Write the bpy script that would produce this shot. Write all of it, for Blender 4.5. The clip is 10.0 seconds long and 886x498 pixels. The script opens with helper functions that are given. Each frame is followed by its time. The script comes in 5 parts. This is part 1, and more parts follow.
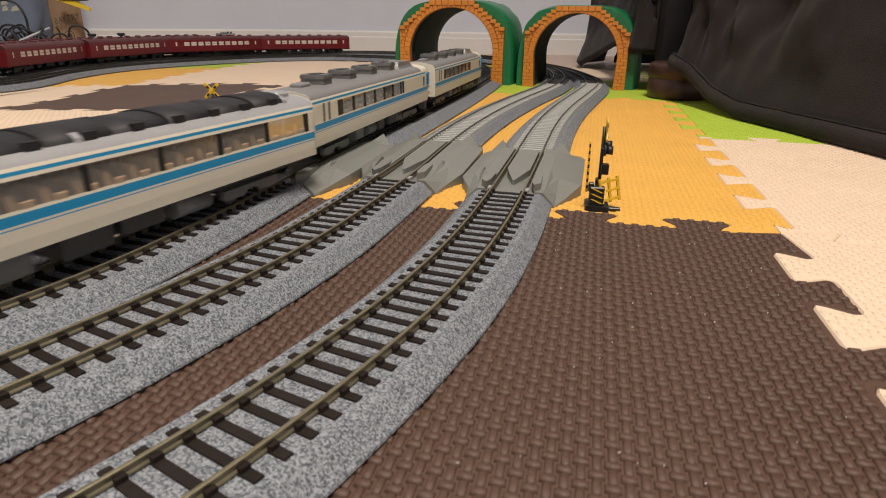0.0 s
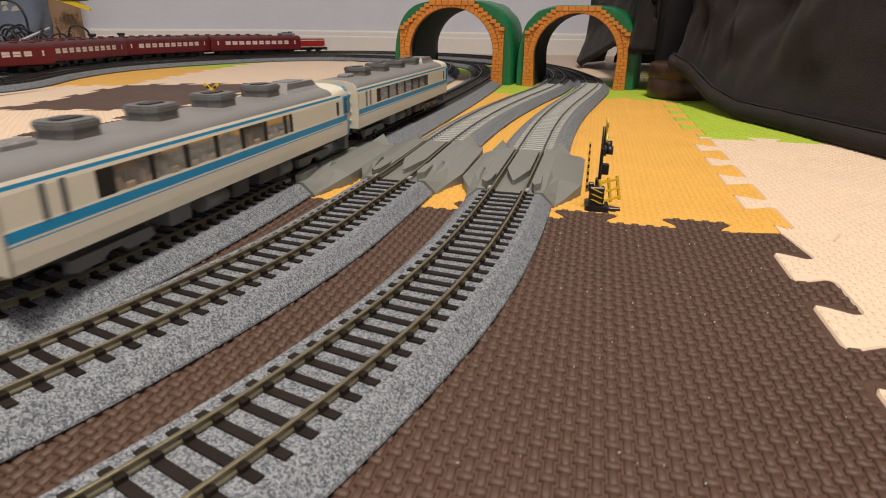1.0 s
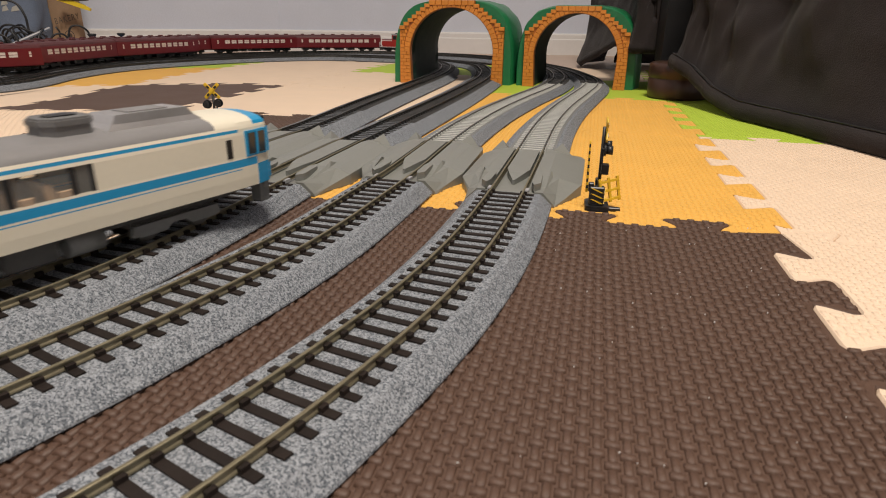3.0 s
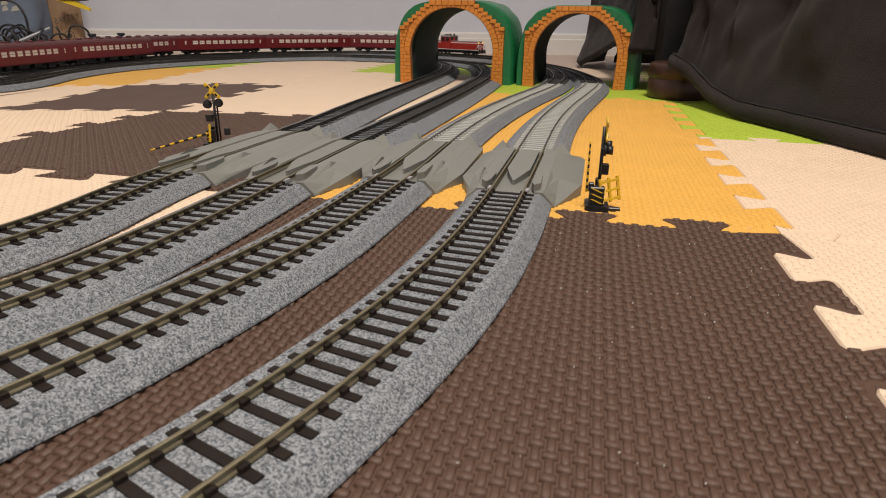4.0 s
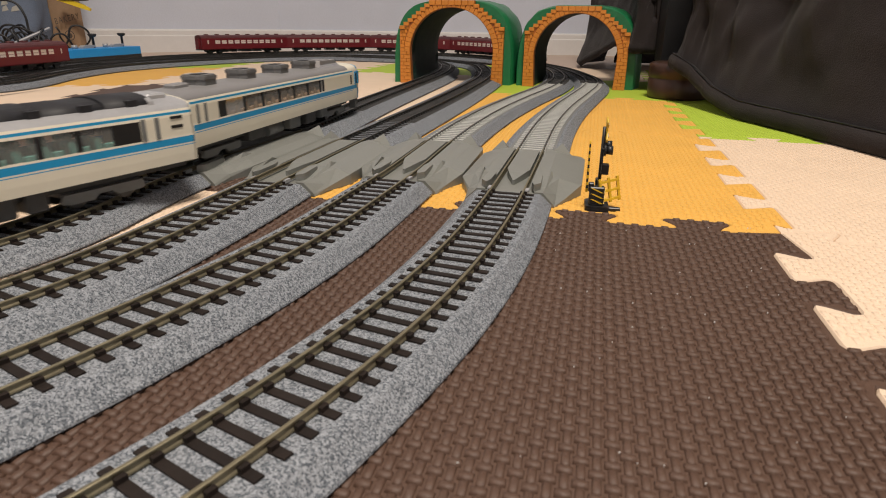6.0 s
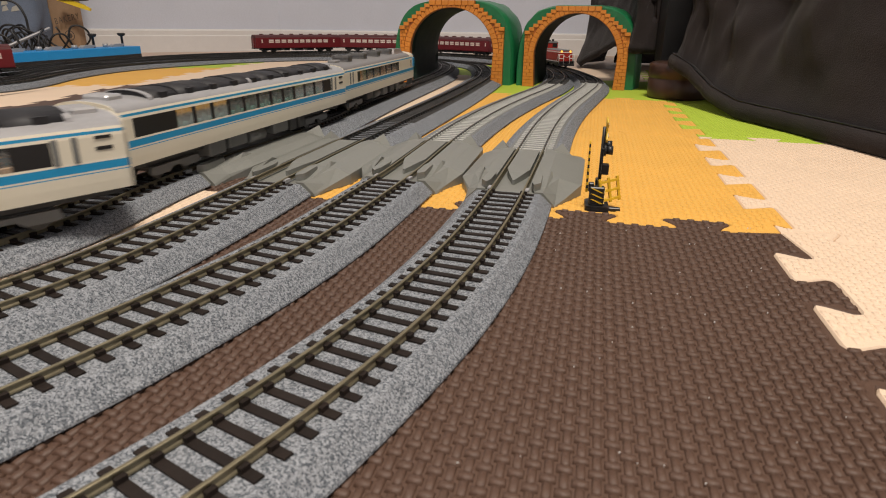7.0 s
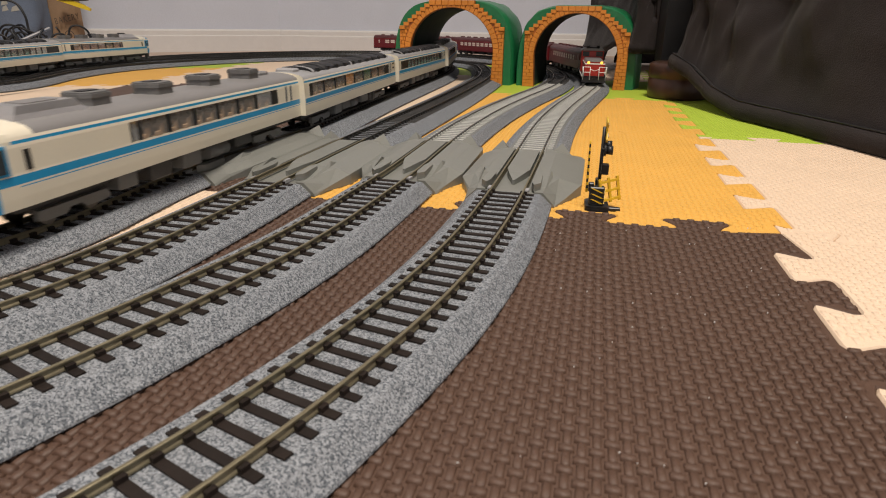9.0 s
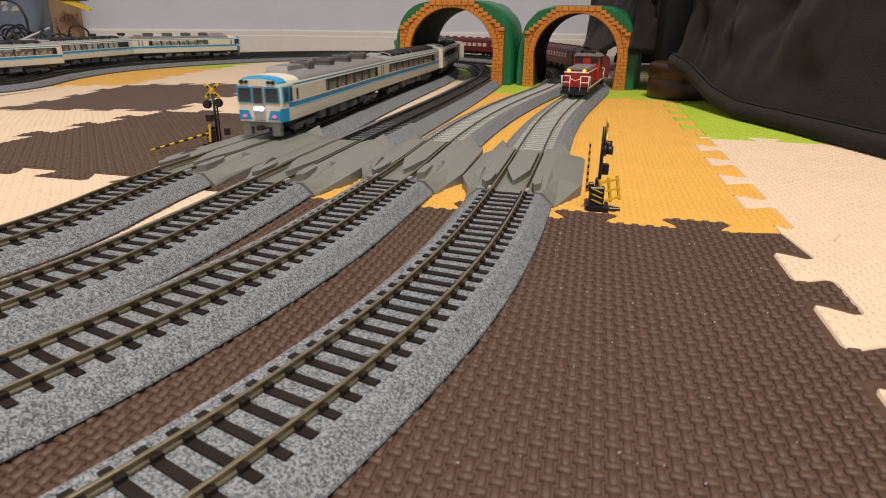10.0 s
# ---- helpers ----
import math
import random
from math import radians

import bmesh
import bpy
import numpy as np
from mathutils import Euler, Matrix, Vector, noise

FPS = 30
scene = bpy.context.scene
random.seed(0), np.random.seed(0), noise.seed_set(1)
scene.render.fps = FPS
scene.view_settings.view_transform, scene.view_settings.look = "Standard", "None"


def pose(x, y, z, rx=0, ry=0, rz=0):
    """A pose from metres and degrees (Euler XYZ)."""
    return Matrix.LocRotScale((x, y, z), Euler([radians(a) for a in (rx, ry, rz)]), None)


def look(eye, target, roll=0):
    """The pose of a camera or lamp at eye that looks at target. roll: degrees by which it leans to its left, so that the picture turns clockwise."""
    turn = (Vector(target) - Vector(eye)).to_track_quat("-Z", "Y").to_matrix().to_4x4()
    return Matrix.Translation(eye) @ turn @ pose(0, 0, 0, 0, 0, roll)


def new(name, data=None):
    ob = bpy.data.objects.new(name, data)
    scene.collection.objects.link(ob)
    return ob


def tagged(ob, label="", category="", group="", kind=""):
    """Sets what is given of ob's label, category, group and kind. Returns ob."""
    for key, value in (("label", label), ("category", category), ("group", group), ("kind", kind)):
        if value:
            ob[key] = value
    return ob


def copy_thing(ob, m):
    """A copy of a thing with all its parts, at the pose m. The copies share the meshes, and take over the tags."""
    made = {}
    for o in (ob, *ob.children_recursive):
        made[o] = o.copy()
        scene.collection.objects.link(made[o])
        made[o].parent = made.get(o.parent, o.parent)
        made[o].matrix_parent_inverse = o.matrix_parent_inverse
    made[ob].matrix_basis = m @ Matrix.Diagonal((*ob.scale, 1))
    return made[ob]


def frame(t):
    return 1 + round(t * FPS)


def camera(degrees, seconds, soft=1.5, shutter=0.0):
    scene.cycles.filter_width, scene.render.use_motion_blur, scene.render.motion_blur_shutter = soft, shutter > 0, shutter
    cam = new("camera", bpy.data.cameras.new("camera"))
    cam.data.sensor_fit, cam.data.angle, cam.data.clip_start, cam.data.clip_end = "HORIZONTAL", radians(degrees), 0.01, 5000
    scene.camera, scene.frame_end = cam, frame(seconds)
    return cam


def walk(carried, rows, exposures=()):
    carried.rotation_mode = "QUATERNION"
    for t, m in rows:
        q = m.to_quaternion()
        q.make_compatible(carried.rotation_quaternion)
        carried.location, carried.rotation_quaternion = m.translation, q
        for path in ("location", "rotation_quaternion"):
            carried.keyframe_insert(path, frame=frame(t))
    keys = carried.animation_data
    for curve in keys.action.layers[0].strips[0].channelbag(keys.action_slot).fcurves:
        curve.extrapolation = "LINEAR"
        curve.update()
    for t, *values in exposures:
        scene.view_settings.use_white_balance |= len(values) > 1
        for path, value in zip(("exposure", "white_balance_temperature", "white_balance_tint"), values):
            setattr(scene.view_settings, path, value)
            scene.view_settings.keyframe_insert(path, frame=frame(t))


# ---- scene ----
cam = camera(72, 10.0, soft=1.0, shutter=0.3)
cam.data.dof.use_dof, cam.data.dof.focus_distance, cam.data.dof.aperture_fstop = True, .6, 42
_down = radians(20.6)
EYE = (0, 0, .1)
_view = look(EYE, (0, math.cos(_down), .1 - math.sin(_down)), .8)
walk(cam, [(0.0, _view), (10.0, _view)], exposures=[(0.0, 0.0), (10.0, 0.0)])

# ---- light: one round ceiling lamp, and the faint rest of the room ----
world = bpy.data.worlds.new("room")
world.use_nodes = True
world.node_tree.nodes["Background"].inputs[0].default_value = (.9, .85, .8, 1)
world.node_tree.nodes["Background"].inputs[1].default_value = .04
scene.world = world


def ceiling_lamp(x, y, z, watts, size):
    lamp = bpy.data.lights.new("ceiling_lamp", "AREA")
    lamp.shape, lamp.size, lamp.energy, lamp.color = "DISK", size, watts, (1, .90, .79)
    ob = new("ceiling_lamp", lamp)
    ob.matrix_world = pose(x, y, z)
    return ob


ceiling_lamp(.16, -.32, 2.28, 66, .6)


# ---- materials ----
def material(name, colour, rough=.5, metal=0.0, vary=.12, scale=60.0, fine=600.0, bump=.1, depth=.0005, coat=0.0, island=0.0, spec=.5):
    """A surface with variation at two scales, fine relief, and a shade of its own for each piece."""
    m = bpy.data.materials.new(name)
    m.use_nodes = True
    t = m.node_tree
    b = t.nodes["Principled BSDF"]
    b.inputs["Roughness"].default_value, b.inputs["Metallic"].default_value = rough, metal
    b.inputs["Coat Weight"].default_value, b.inputs["Specular IOR Level"].default_value = coat, spec
    co = t.nodes.new("ShaderNodeTexCoord")
    n1, n2 = t.nodes.new("ShaderNodeTexNoise"), t.nodes.new("ShaderNodeTexNoise")
    n1.inputs["Scale"].default_value, n2.inputs["Scale"].default_value = scale, fine
    n1.inputs["Detail"].default_value, n2.inputs["Detail"].default_value = 5, 3
    add = t.nodes.new("ShaderNodeMath")
    add.operation = "ADD"
    for n in (n1, n2):
        t.links.new(co.outputs["Object"], n.inputs["Vector"])
    t.links.new(n1.outputs["Fac"], add.inputs[0])
    t.links.new(n2.outputs["Fac"], add.inputs[1])
    ramp = t.nodes.new("ShaderNodeMapRange")
    ramp.inputs["From Min"].default_value, ramp.inputs["From Max"].default_value = .6, 1.4
    ramp.inputs["To Min"].default_value, ramp.inputs["To Max"].default_value = 1 - vary, 1 + vary
    t.links.new(add.outputs[0], ramp.inputs["Value"])
    last = ramp.outputs[0]
    if island:
        info, each, mul = t.nodes.new("ShaderNodeObjectInfo"), t.nodes.new("ShaderNodeMapRange"), t.nodes.new("ShaderNodeMath")
        each.inputs["To Min"].default_value, each.inputs["To Max"].default_value = 1 - island, 1 + island
        mul.operation = "MULTIPLY"
        t.links.new(info.outputs["Random"], each.inputs["Value"])
        t.links.new(each.outputs[0], mul.inputs[0])
        t.links.new(last, mul.inputs[1])
        last = mul.outputs[0]
    mix = t.nodes.new("ShaderNodeVectorMath")
    mix.operation = "SCALE"
    mix.inputs[0].default_value = colour
    t.links.new(last, mix.inputs["Scale"])
    t.links.new(mix.outputs[0], b.inputs["Base Color"])
    r = t.nodes.new("ShaderNodeMapRange")
    r.inputs["To Min"].default_value, r.inputs["To Max"].default_value = max(.03, rough - .08), min(1, rough + .08)
    t.links.new(n1.outputs["Fac"], r.inputs["Value"])
    t.links.new(r.outputs[0], b.inputs["Roughness"])
    if bump:
        bp = t.nodes.new("ShaderNodeBump")
        bp.inputs["Strength"].default_value, bp.inputs["Distance"].default_value = bump, depth
        t.links.new(n2.outputs["Fac"], bp.inputs["Height"])
        t.links.new(bp.outputs[0], b.inputs["Normal"])
    return m


def glow(name, colour, strength):
    m = bpy.data.materials.new(name)
    m.use_nodes = True
    b = m.node_tree.nodes["Principled BSDF"]
    b.inputs["Base Color"].default_value = (*colour, 1)
    b.inputs["Emission Color"].default_value, b.inputs["Emission Strength"].default_value = (*colour, 1), strength
    return m


def glass(name, tint):
    m = bpy.data.materials.new(name)
    m.use_nodes = True
    t = m.node_tree
    out = t.nodes["Material Output"]
    clear, shine, mix, fres = (t.nodes.new("ShaderNode" + k) for k in ("BsdfTransparent", "BsdfGlossy", "MixShader", "Fresnel"))
    clear.inputs[0].default_value = (*tint, 1)
    shine.inputs["Roughness"].default_value = .06
    fres.inputs["IOR"].default_value = 1.28
    less = t.nodes.new("ShaderNodeMath")
    less.operation = "MULTIPLY"
    less.inputs[1].default_value = .45
    t.links.new(fres.outputs[0], less.inputs[0])
    t.links.new(less.outputs[0], mix.inputs[0])
    t.links.new(clear.outputs[0], mix.inputs[1])
    t.links.new(shine.outputs[0], mix.inputs[2])
    haze, veil = t.nodes.new("ShaderNodeBsdfDiffuse"), t.nodes.new("ShaderNodeMixShader")
    haze.inputs["Color"].default_value = (.80, .80, .76, 1)
    veil.inputs[0].default_value = .16
    t.links.new(mix.outputs[0], veil.inputs[1])
    t.links.new(haze.outputs[0], veil.inputs[2])
    t.links.new(veil.outputs[0], out.inputs["Surface"])
    return m


def speckled(name, dark, light, scale, rough=.9, bump=.8, depth=.0008):
    """Fine ballast: grains of several greys."""
    m = bpy.data.materials.new(name)
    m.use_nodes = True
    t = m.node_tree
    b = t.nodes["Principled BSDF"]
    b.inputs["Roughness"].default_value = rough
    co = t.nodes.new("ShaderNodeTexCoord")
    v, n = t.nodes.new("ShaderNodeTexVoronoi"), t.nodes.new("ShaderNodeTexNoise")
    v.inputs["Scale"].default_value, n.inputs["Scale"].default_value = scale, scale * .12
    ramp = t.nodes.new("ShaderNodeValToRGB")
    ramp.color_ramp.elements[0].position, ramp.color_ramp.elements[1].position = .1, .9
    ramp.color_ramp.elements[0].color, ramp.color_ramp.elements[1].color = (*dark, 1), (*light, 1)
    sep, mul, mix = t.nodes.new("ShaderNodeSeparateColor"), t.nodes.new("ShaderNodeMapRange"), t.nodes.new("ShaderNodeVectorMath")
    mix.operation = "SCALE"
    mul.inputs["To Min"].default_value, mul.inputs["To Max"].default_value = .8, 1.2
    for k in (v, n):
        t.links.new(co.outputs["Object"], k.inputs["Vector"])
    t.links.new(v.outputs["Color"], sep.inputs[0])
    t.links.new(sep.outputs[0], ramp.inputs[0])
    t.links.new(n.outputs["Fac"], mul.inputs["Value"])
    t.links.new(ramp.outputs[0], mix.inputs[0])
    t.links.new(mul.outputs[0], mix.inputs["Scale"])
    t.links.new(mix.outputs[0], b.inputs["Base Color"])
    bp = t.nodes.new("ShaderNodeBump")
    bp.inputs["Strength"].default_value, bp.inputs["Distance"].default_value = bump, depth
    t.links.new(v.outputs["Color"], bp.inputs["Height"])
    t.links.new(bp.outputs[0], b.inputs["Normal"])
    return m


FOAM = {
    "brown": material("brown_foam", (.088, .049, .033), .6, vary=.07, scale=25, fine=900, bump=.25),
    "yellow": material("yellow_foam", (.73, .405, .078), .7, vary=.07, scale=25, fine=900, bump=.25),
    "peach": material("peach_foam", (.75, .585, .435), .7, vary=.05, scale=25, fine=900, bump=.25),
    "green": material("green_foam", (.40, .53, .045), .7, vary=.07, scale=25, fine=900, bump=.25),
}
M_BALLAST = speckled("grey_ballast", (.070, .082, .098), (.325, .345, .375), 2000)
M_SLEEPER = material("brown_sleeper_plastic", (.016, .011, .009), .65, vary=.25, island=.2, spec=.25)
M_CONCRETE = material("grey_sleeper_plastic", (.46, .465, .44), .6, vary=.12, island=.08)
M_DARKBED = material("black_track_plastic", (.020, .019, .018), .5, vary=.3)
M_DARKTOP = speckled("black_ballast", (.018, .018, .018), (.060, .058, .055), 1500)
M_RAIL = material("nickel_silver_rail", (.25, .22, .145), .5, .7, vary=.15, scale=200)
M_STEEL = material("blackened_rail", (.12, .115, .105), .35, .9, vary=.2)
M_PLATE = material("grey_crossing_plastic", (.20, .205, .188), .42, vary=.06, bump=.05)
M_WALL = material("grey_wallpaper", (.61, .64, .72), .9, vary=.04, scale=8, fine=250, bump=.35, depth=.001)
M_TRIM = material("white_baseboard", (.72, .70, .68), .5, vary=.04)
M_WOOD = material("pale_wood_floor", (.55, .42, .33), .5, vary=.12, scale=6)
M_CEIL = material("white_ceiling", (.78, .77, .75), .9, vary=.03)
M_BRICK = material("orange_plastic", (.60, .215, .03), .38, vary=.08, island=.06, bump=.05)
M_JOINT = material("dark_orange_plastic", (.40, .12, .02), .45, vary=.08)
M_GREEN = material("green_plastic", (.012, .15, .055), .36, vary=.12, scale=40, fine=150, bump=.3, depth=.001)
# same green for the tunnel lining, with the tunnel's shade put into the colour
M_GREEN_SHADED = material("shaded_green_inside", (.004, .026, .017), .65, vary=.15)
M_FLEECE = material("dark_grey_fleece", (.026, .0215, .0215), .95, vary=.30, scale=26, fine=800, bump=.7, depth=.0012, spec=.1)
M_FLEECE.node_tree.nodes["Principled BSDF"].inputs["Sheen Weight"].default_value = .08
M_FLEECE.node_tree.nodes["Principled BSDF"].inputs["Sheen Roughness"].default_value = .5
M_LEG = material("dark_brown_plastic", (.045, .020, .013), .38, vary=.12)
M_CREAM = material("cream_car_paint", (.76, .71, .575), .33, vary=.03, bump=.02)
M_BLUE = material("blue_car_paint", (.018, .30, .58), .33, vary=.05, bump=.02)
M_ROOF = material("grey_car_roof", (.21, .205, .205), .45, vary=.06, bump=.04)
M_ROOFDARK = material("black_car_roof", (.014, .014, .017), .62, vary=.2, bump=.04)
M_SILVER = material("silver_roof_grey", (.40, .40, .41), .35, .25, vary=.08)
M_CHROME = material("satin_metal_housing", (.62, .61, .60), .32, .85, vary=.06)
M_AIRCON = material("slate_grey_plastic", (.135, .135, .135), .5, vary=.08, bump=.04)
M_UNDER = material("dark_grey_underframe", (.06, .06, .058), .5, vary=.2)
M_UNDERLIGHT = material("grey_underframe_box", (.17, .175, .17), .5, vary=.12)
M_SCREEN = material("dark_tinted_glazing", (.030, .042, .052), .12, vary=.1, bump=0)
M_BLACK = material("black_plastic", (.012, .012, .013), .4, vary=.2)
M_SEAT = material("tan_seats", (.46, .29, .17), .6, vary=.12)
M_SEATTEAL = material("teal_seats", (.10, .28, .24), .6, vary=.12)
M_INNER = material("beige_interior", (.45, .36, .24), .7, vary=.08)
M_GLASS = glass("car_window_glass", (.86, .87, .83))
M_MAROON = material("maroon_coach_paint", (.15, .012, .017), .38, vary=.07, bump=.02)
M_MAROONROOF = material("dull_maroon_roof", (.085, .018, .02), .5, vary=.12)
M_LOCO = material("red_loco_paint", (.36, .022, .015), .35, vary=.06, bump=.02)
M_WHITE = material("white_paint", (.78, .76, .72), .4, vary=.03)
M_WINLIT = material("pale_blind_windows", (.80, .70, .62), .5, vary=.1)
M_SIGYELLOW = material("yellow_signal_plastic", (.72, .45, .02), .4, vary=.08)
M_HEAD = glow("lit_headlight", (.95, 1.0, 1.0), 6.0)
M_AMBER = glow("lit_amber_lamp", (1.0, .55, .08), 1.2)
M_TAIL = glow("magenta_tail_lamp", (.95, .12, .35), .6)
M_PACKBLUE = material("bright_blue_plastic", (.015, .30, .72), .4, vary=.04)
M_CARD = material("kraft_cardboard", (.30, .19, .11), .8, vary=.08, scale=30)
M_CARDINK = material("dark_print", (.075, .05, .035), .7)
M_BAG = material("slate_blue_cloth", (.165, .205, .28), .8, vary=.25, scale=18, fine=500, bump=.5)
M_BAGMARK = material("cream_leaf_print", (.50, .48, .42), .8, vary=.1)
M_CABLE = material("black_cable", (.012, .012, .013), .45, vary=.1)
M_TUBE = material("pale_grey_tube", (.35, .35, .36), .35, .4, vary=.1)
M_YELLOWTAG = material("yellow_strap", (.85, .60, .02), .5, vary=.06)


# ---- mesh helpers ----
def mesh_of(name, verts, faces, mats, index=None, smooth=False):
    me = bpy.data.meshes.new(name)
    me.from_pydata(verts, [], faces)
    for m in mats:
        me.materials.append(m)
    if index is not None:
        me.polygons.foreach_set("material_index", index)
    if smooth:
        me.polygons.foreach_set("use_smooth", [True] * len(me.polygons))
    me.update()
    return me


def part(name, bm, mat, parent=None, label="", smooth=False):
    """Links a bmesh as one mesh object under a thing or a part."""
    me = bpy.data.meshes.new(name)
    bmesh.ops.recalc_face_normals(bm, faces=bm.faces)
    if smooth:
        for f in bm.faces:
            f.smooth = True
    bm.to_mesh(me)
    bm.free()
    for m in (mat if isinstance(mat, (list, tuple)) else (mat,)):
        me.materials.append(m)
    ob = new(name, me)
    ob.parent = parent
    if label:
        tagged(ob, label)
    return ob


def under(name, data, parent, m=None, label=""):
    ob = new(name, data)
    ob.parent = parent
    if m is not None:
        ob.matrix_basis = m
    if label:
        tagged(ob, label)
    return ob


def box(bm, x0, x1, y0, y1, z0, z1, mi=0):
    v = [bm.verts.new(p) for p in ((x0, y0, z0), (x1, y0, z0), (x1, y1, z0), (x0, y1, z0), (x0, y0, z1), (x1, y0, z1), (x1, y1, z1), (x0, y1, z1))]
    for q in ((3, 2, 1, 0), (4, 5, 6, 7), (0, 1, 5, 4), (1, 2, 6, 5), (2, 3, 7, 6), (3, 0, 4, 7)):
        bm.faces.new([v[i] for i in q]).material_index = mi
    return v


def bevelled(x0, x1, y0, y1, z0, z1, r, seg=2):
    bm = bmesh.new()
    box(bm, x0, x1, y0, y1, z0, z1)
    bmesh.ops.bevel(bm, geom=bm.edges[:], offset=r, segments=seg, affect="EDGES", profile=.6)
    return bm


def slab(bm, pts, z0, z1, mi=0, axis="z"):
    """A flat outline given thickness; axis names the direction of the thickness."""
    put = {"z": lambda p, z: (p[0], p[1], z), "y": lambda p, z: (p[0], z, p[1]), "x": lambda p, z: (z, p[0], p[1])}[axis]
    lo, hi = [bm.verts.new(put(p, z0)) for p in pts], [bm.verts.new(put(p, z1)) for p in pts]
    n = len(pts)
    bm.faces.new(lo[::-1]).material_index = mi
    bm.faces.new(hi).material_index = mi
    for i in range(n):
        bm.faces.new((lo[i], lo[(i + 1) % n], hi[(i + 1) % n], hi[i])).material_index = mi


def rod(bm, a, b, r, n=10, r2=None, mi=0):
    a, b = Vector(a), Vector(b)
    q = (b - a).to_track_quat("Z", "Y").to_matrix()
    rings = []
    for p, rr in ((a, r), (b, r if r2 is None else r2)):
        rings.append([bm.verts.new(p + q @ Vector((rr * math.cos(2 * math.pi * i / n), rr * math.sin(2 * math.pi * i / n), 0))) for i in range(n)])
    bm.faces.new(rings[0][::-1]).material_index = mi
    bm.faces.new(rings[1]).material_index = mi
    for i in range(n):
        f = bm.faces.new((rings[0][i], rings[0][(i + 1) % n], rings[1][(i + 1) % n], rings[1][i]))
        f.material_index, f.smooth = mi, True


def lathe(bm, profile, n=24, centre=(0, 0), mi=0):
    rings = [[bm.verts.new((centre[0] + r * math.cos(2 * math.pi * i / n), centre[1] + r * math.sin(2 * math.pi * i / n), z)) for i in range(n)] for r, z in profile]
    for a, b in zip(rings, rings[1:]):
        for i in range(n):
            f = bm.faces.new((a[i], a[(i + 1) % n], b[(i + 1) % n], b[i]))
            f.smooth, f.material_index = True, mi
    bm.faces.new(rings[0][::-1]).material_index = mi
    bm.faces.new(rings[-1]).material_index = mi


def tube(name, points, r, mat, parent=None, label=""):
    cu = bpy.data.curves.new(name, "CURVE")
    cu.dimensions, cu.bevel_depth, cu.bevel_resolution, cu.use_fill_caps = "3D", r, 3, True
    sp = cu.splines.new("BEZIER")
    sp.bezier_points.add(len(points) - 1)
    for bp, p in zip(sp.bezier_points, points):
        bp.co, bp.handle_left_type, bp.handle_right_type = p, "AUTO", "AUTO"
    cu.materials.append(mat)
    ob = new(name, cu)
    me = bpy.data.meshes.new_from_object(ob.evaluated_get(bpy.context.evaluated_depsgraph_get()))
    me.polygons.foreach_set("use_smooth", [True] * len(me.polygons))
    bpy.data.objects.remove(ob)
    out = new(name, me)
    out.parent = parent
    if label:
        tagged(out, label)
    return out


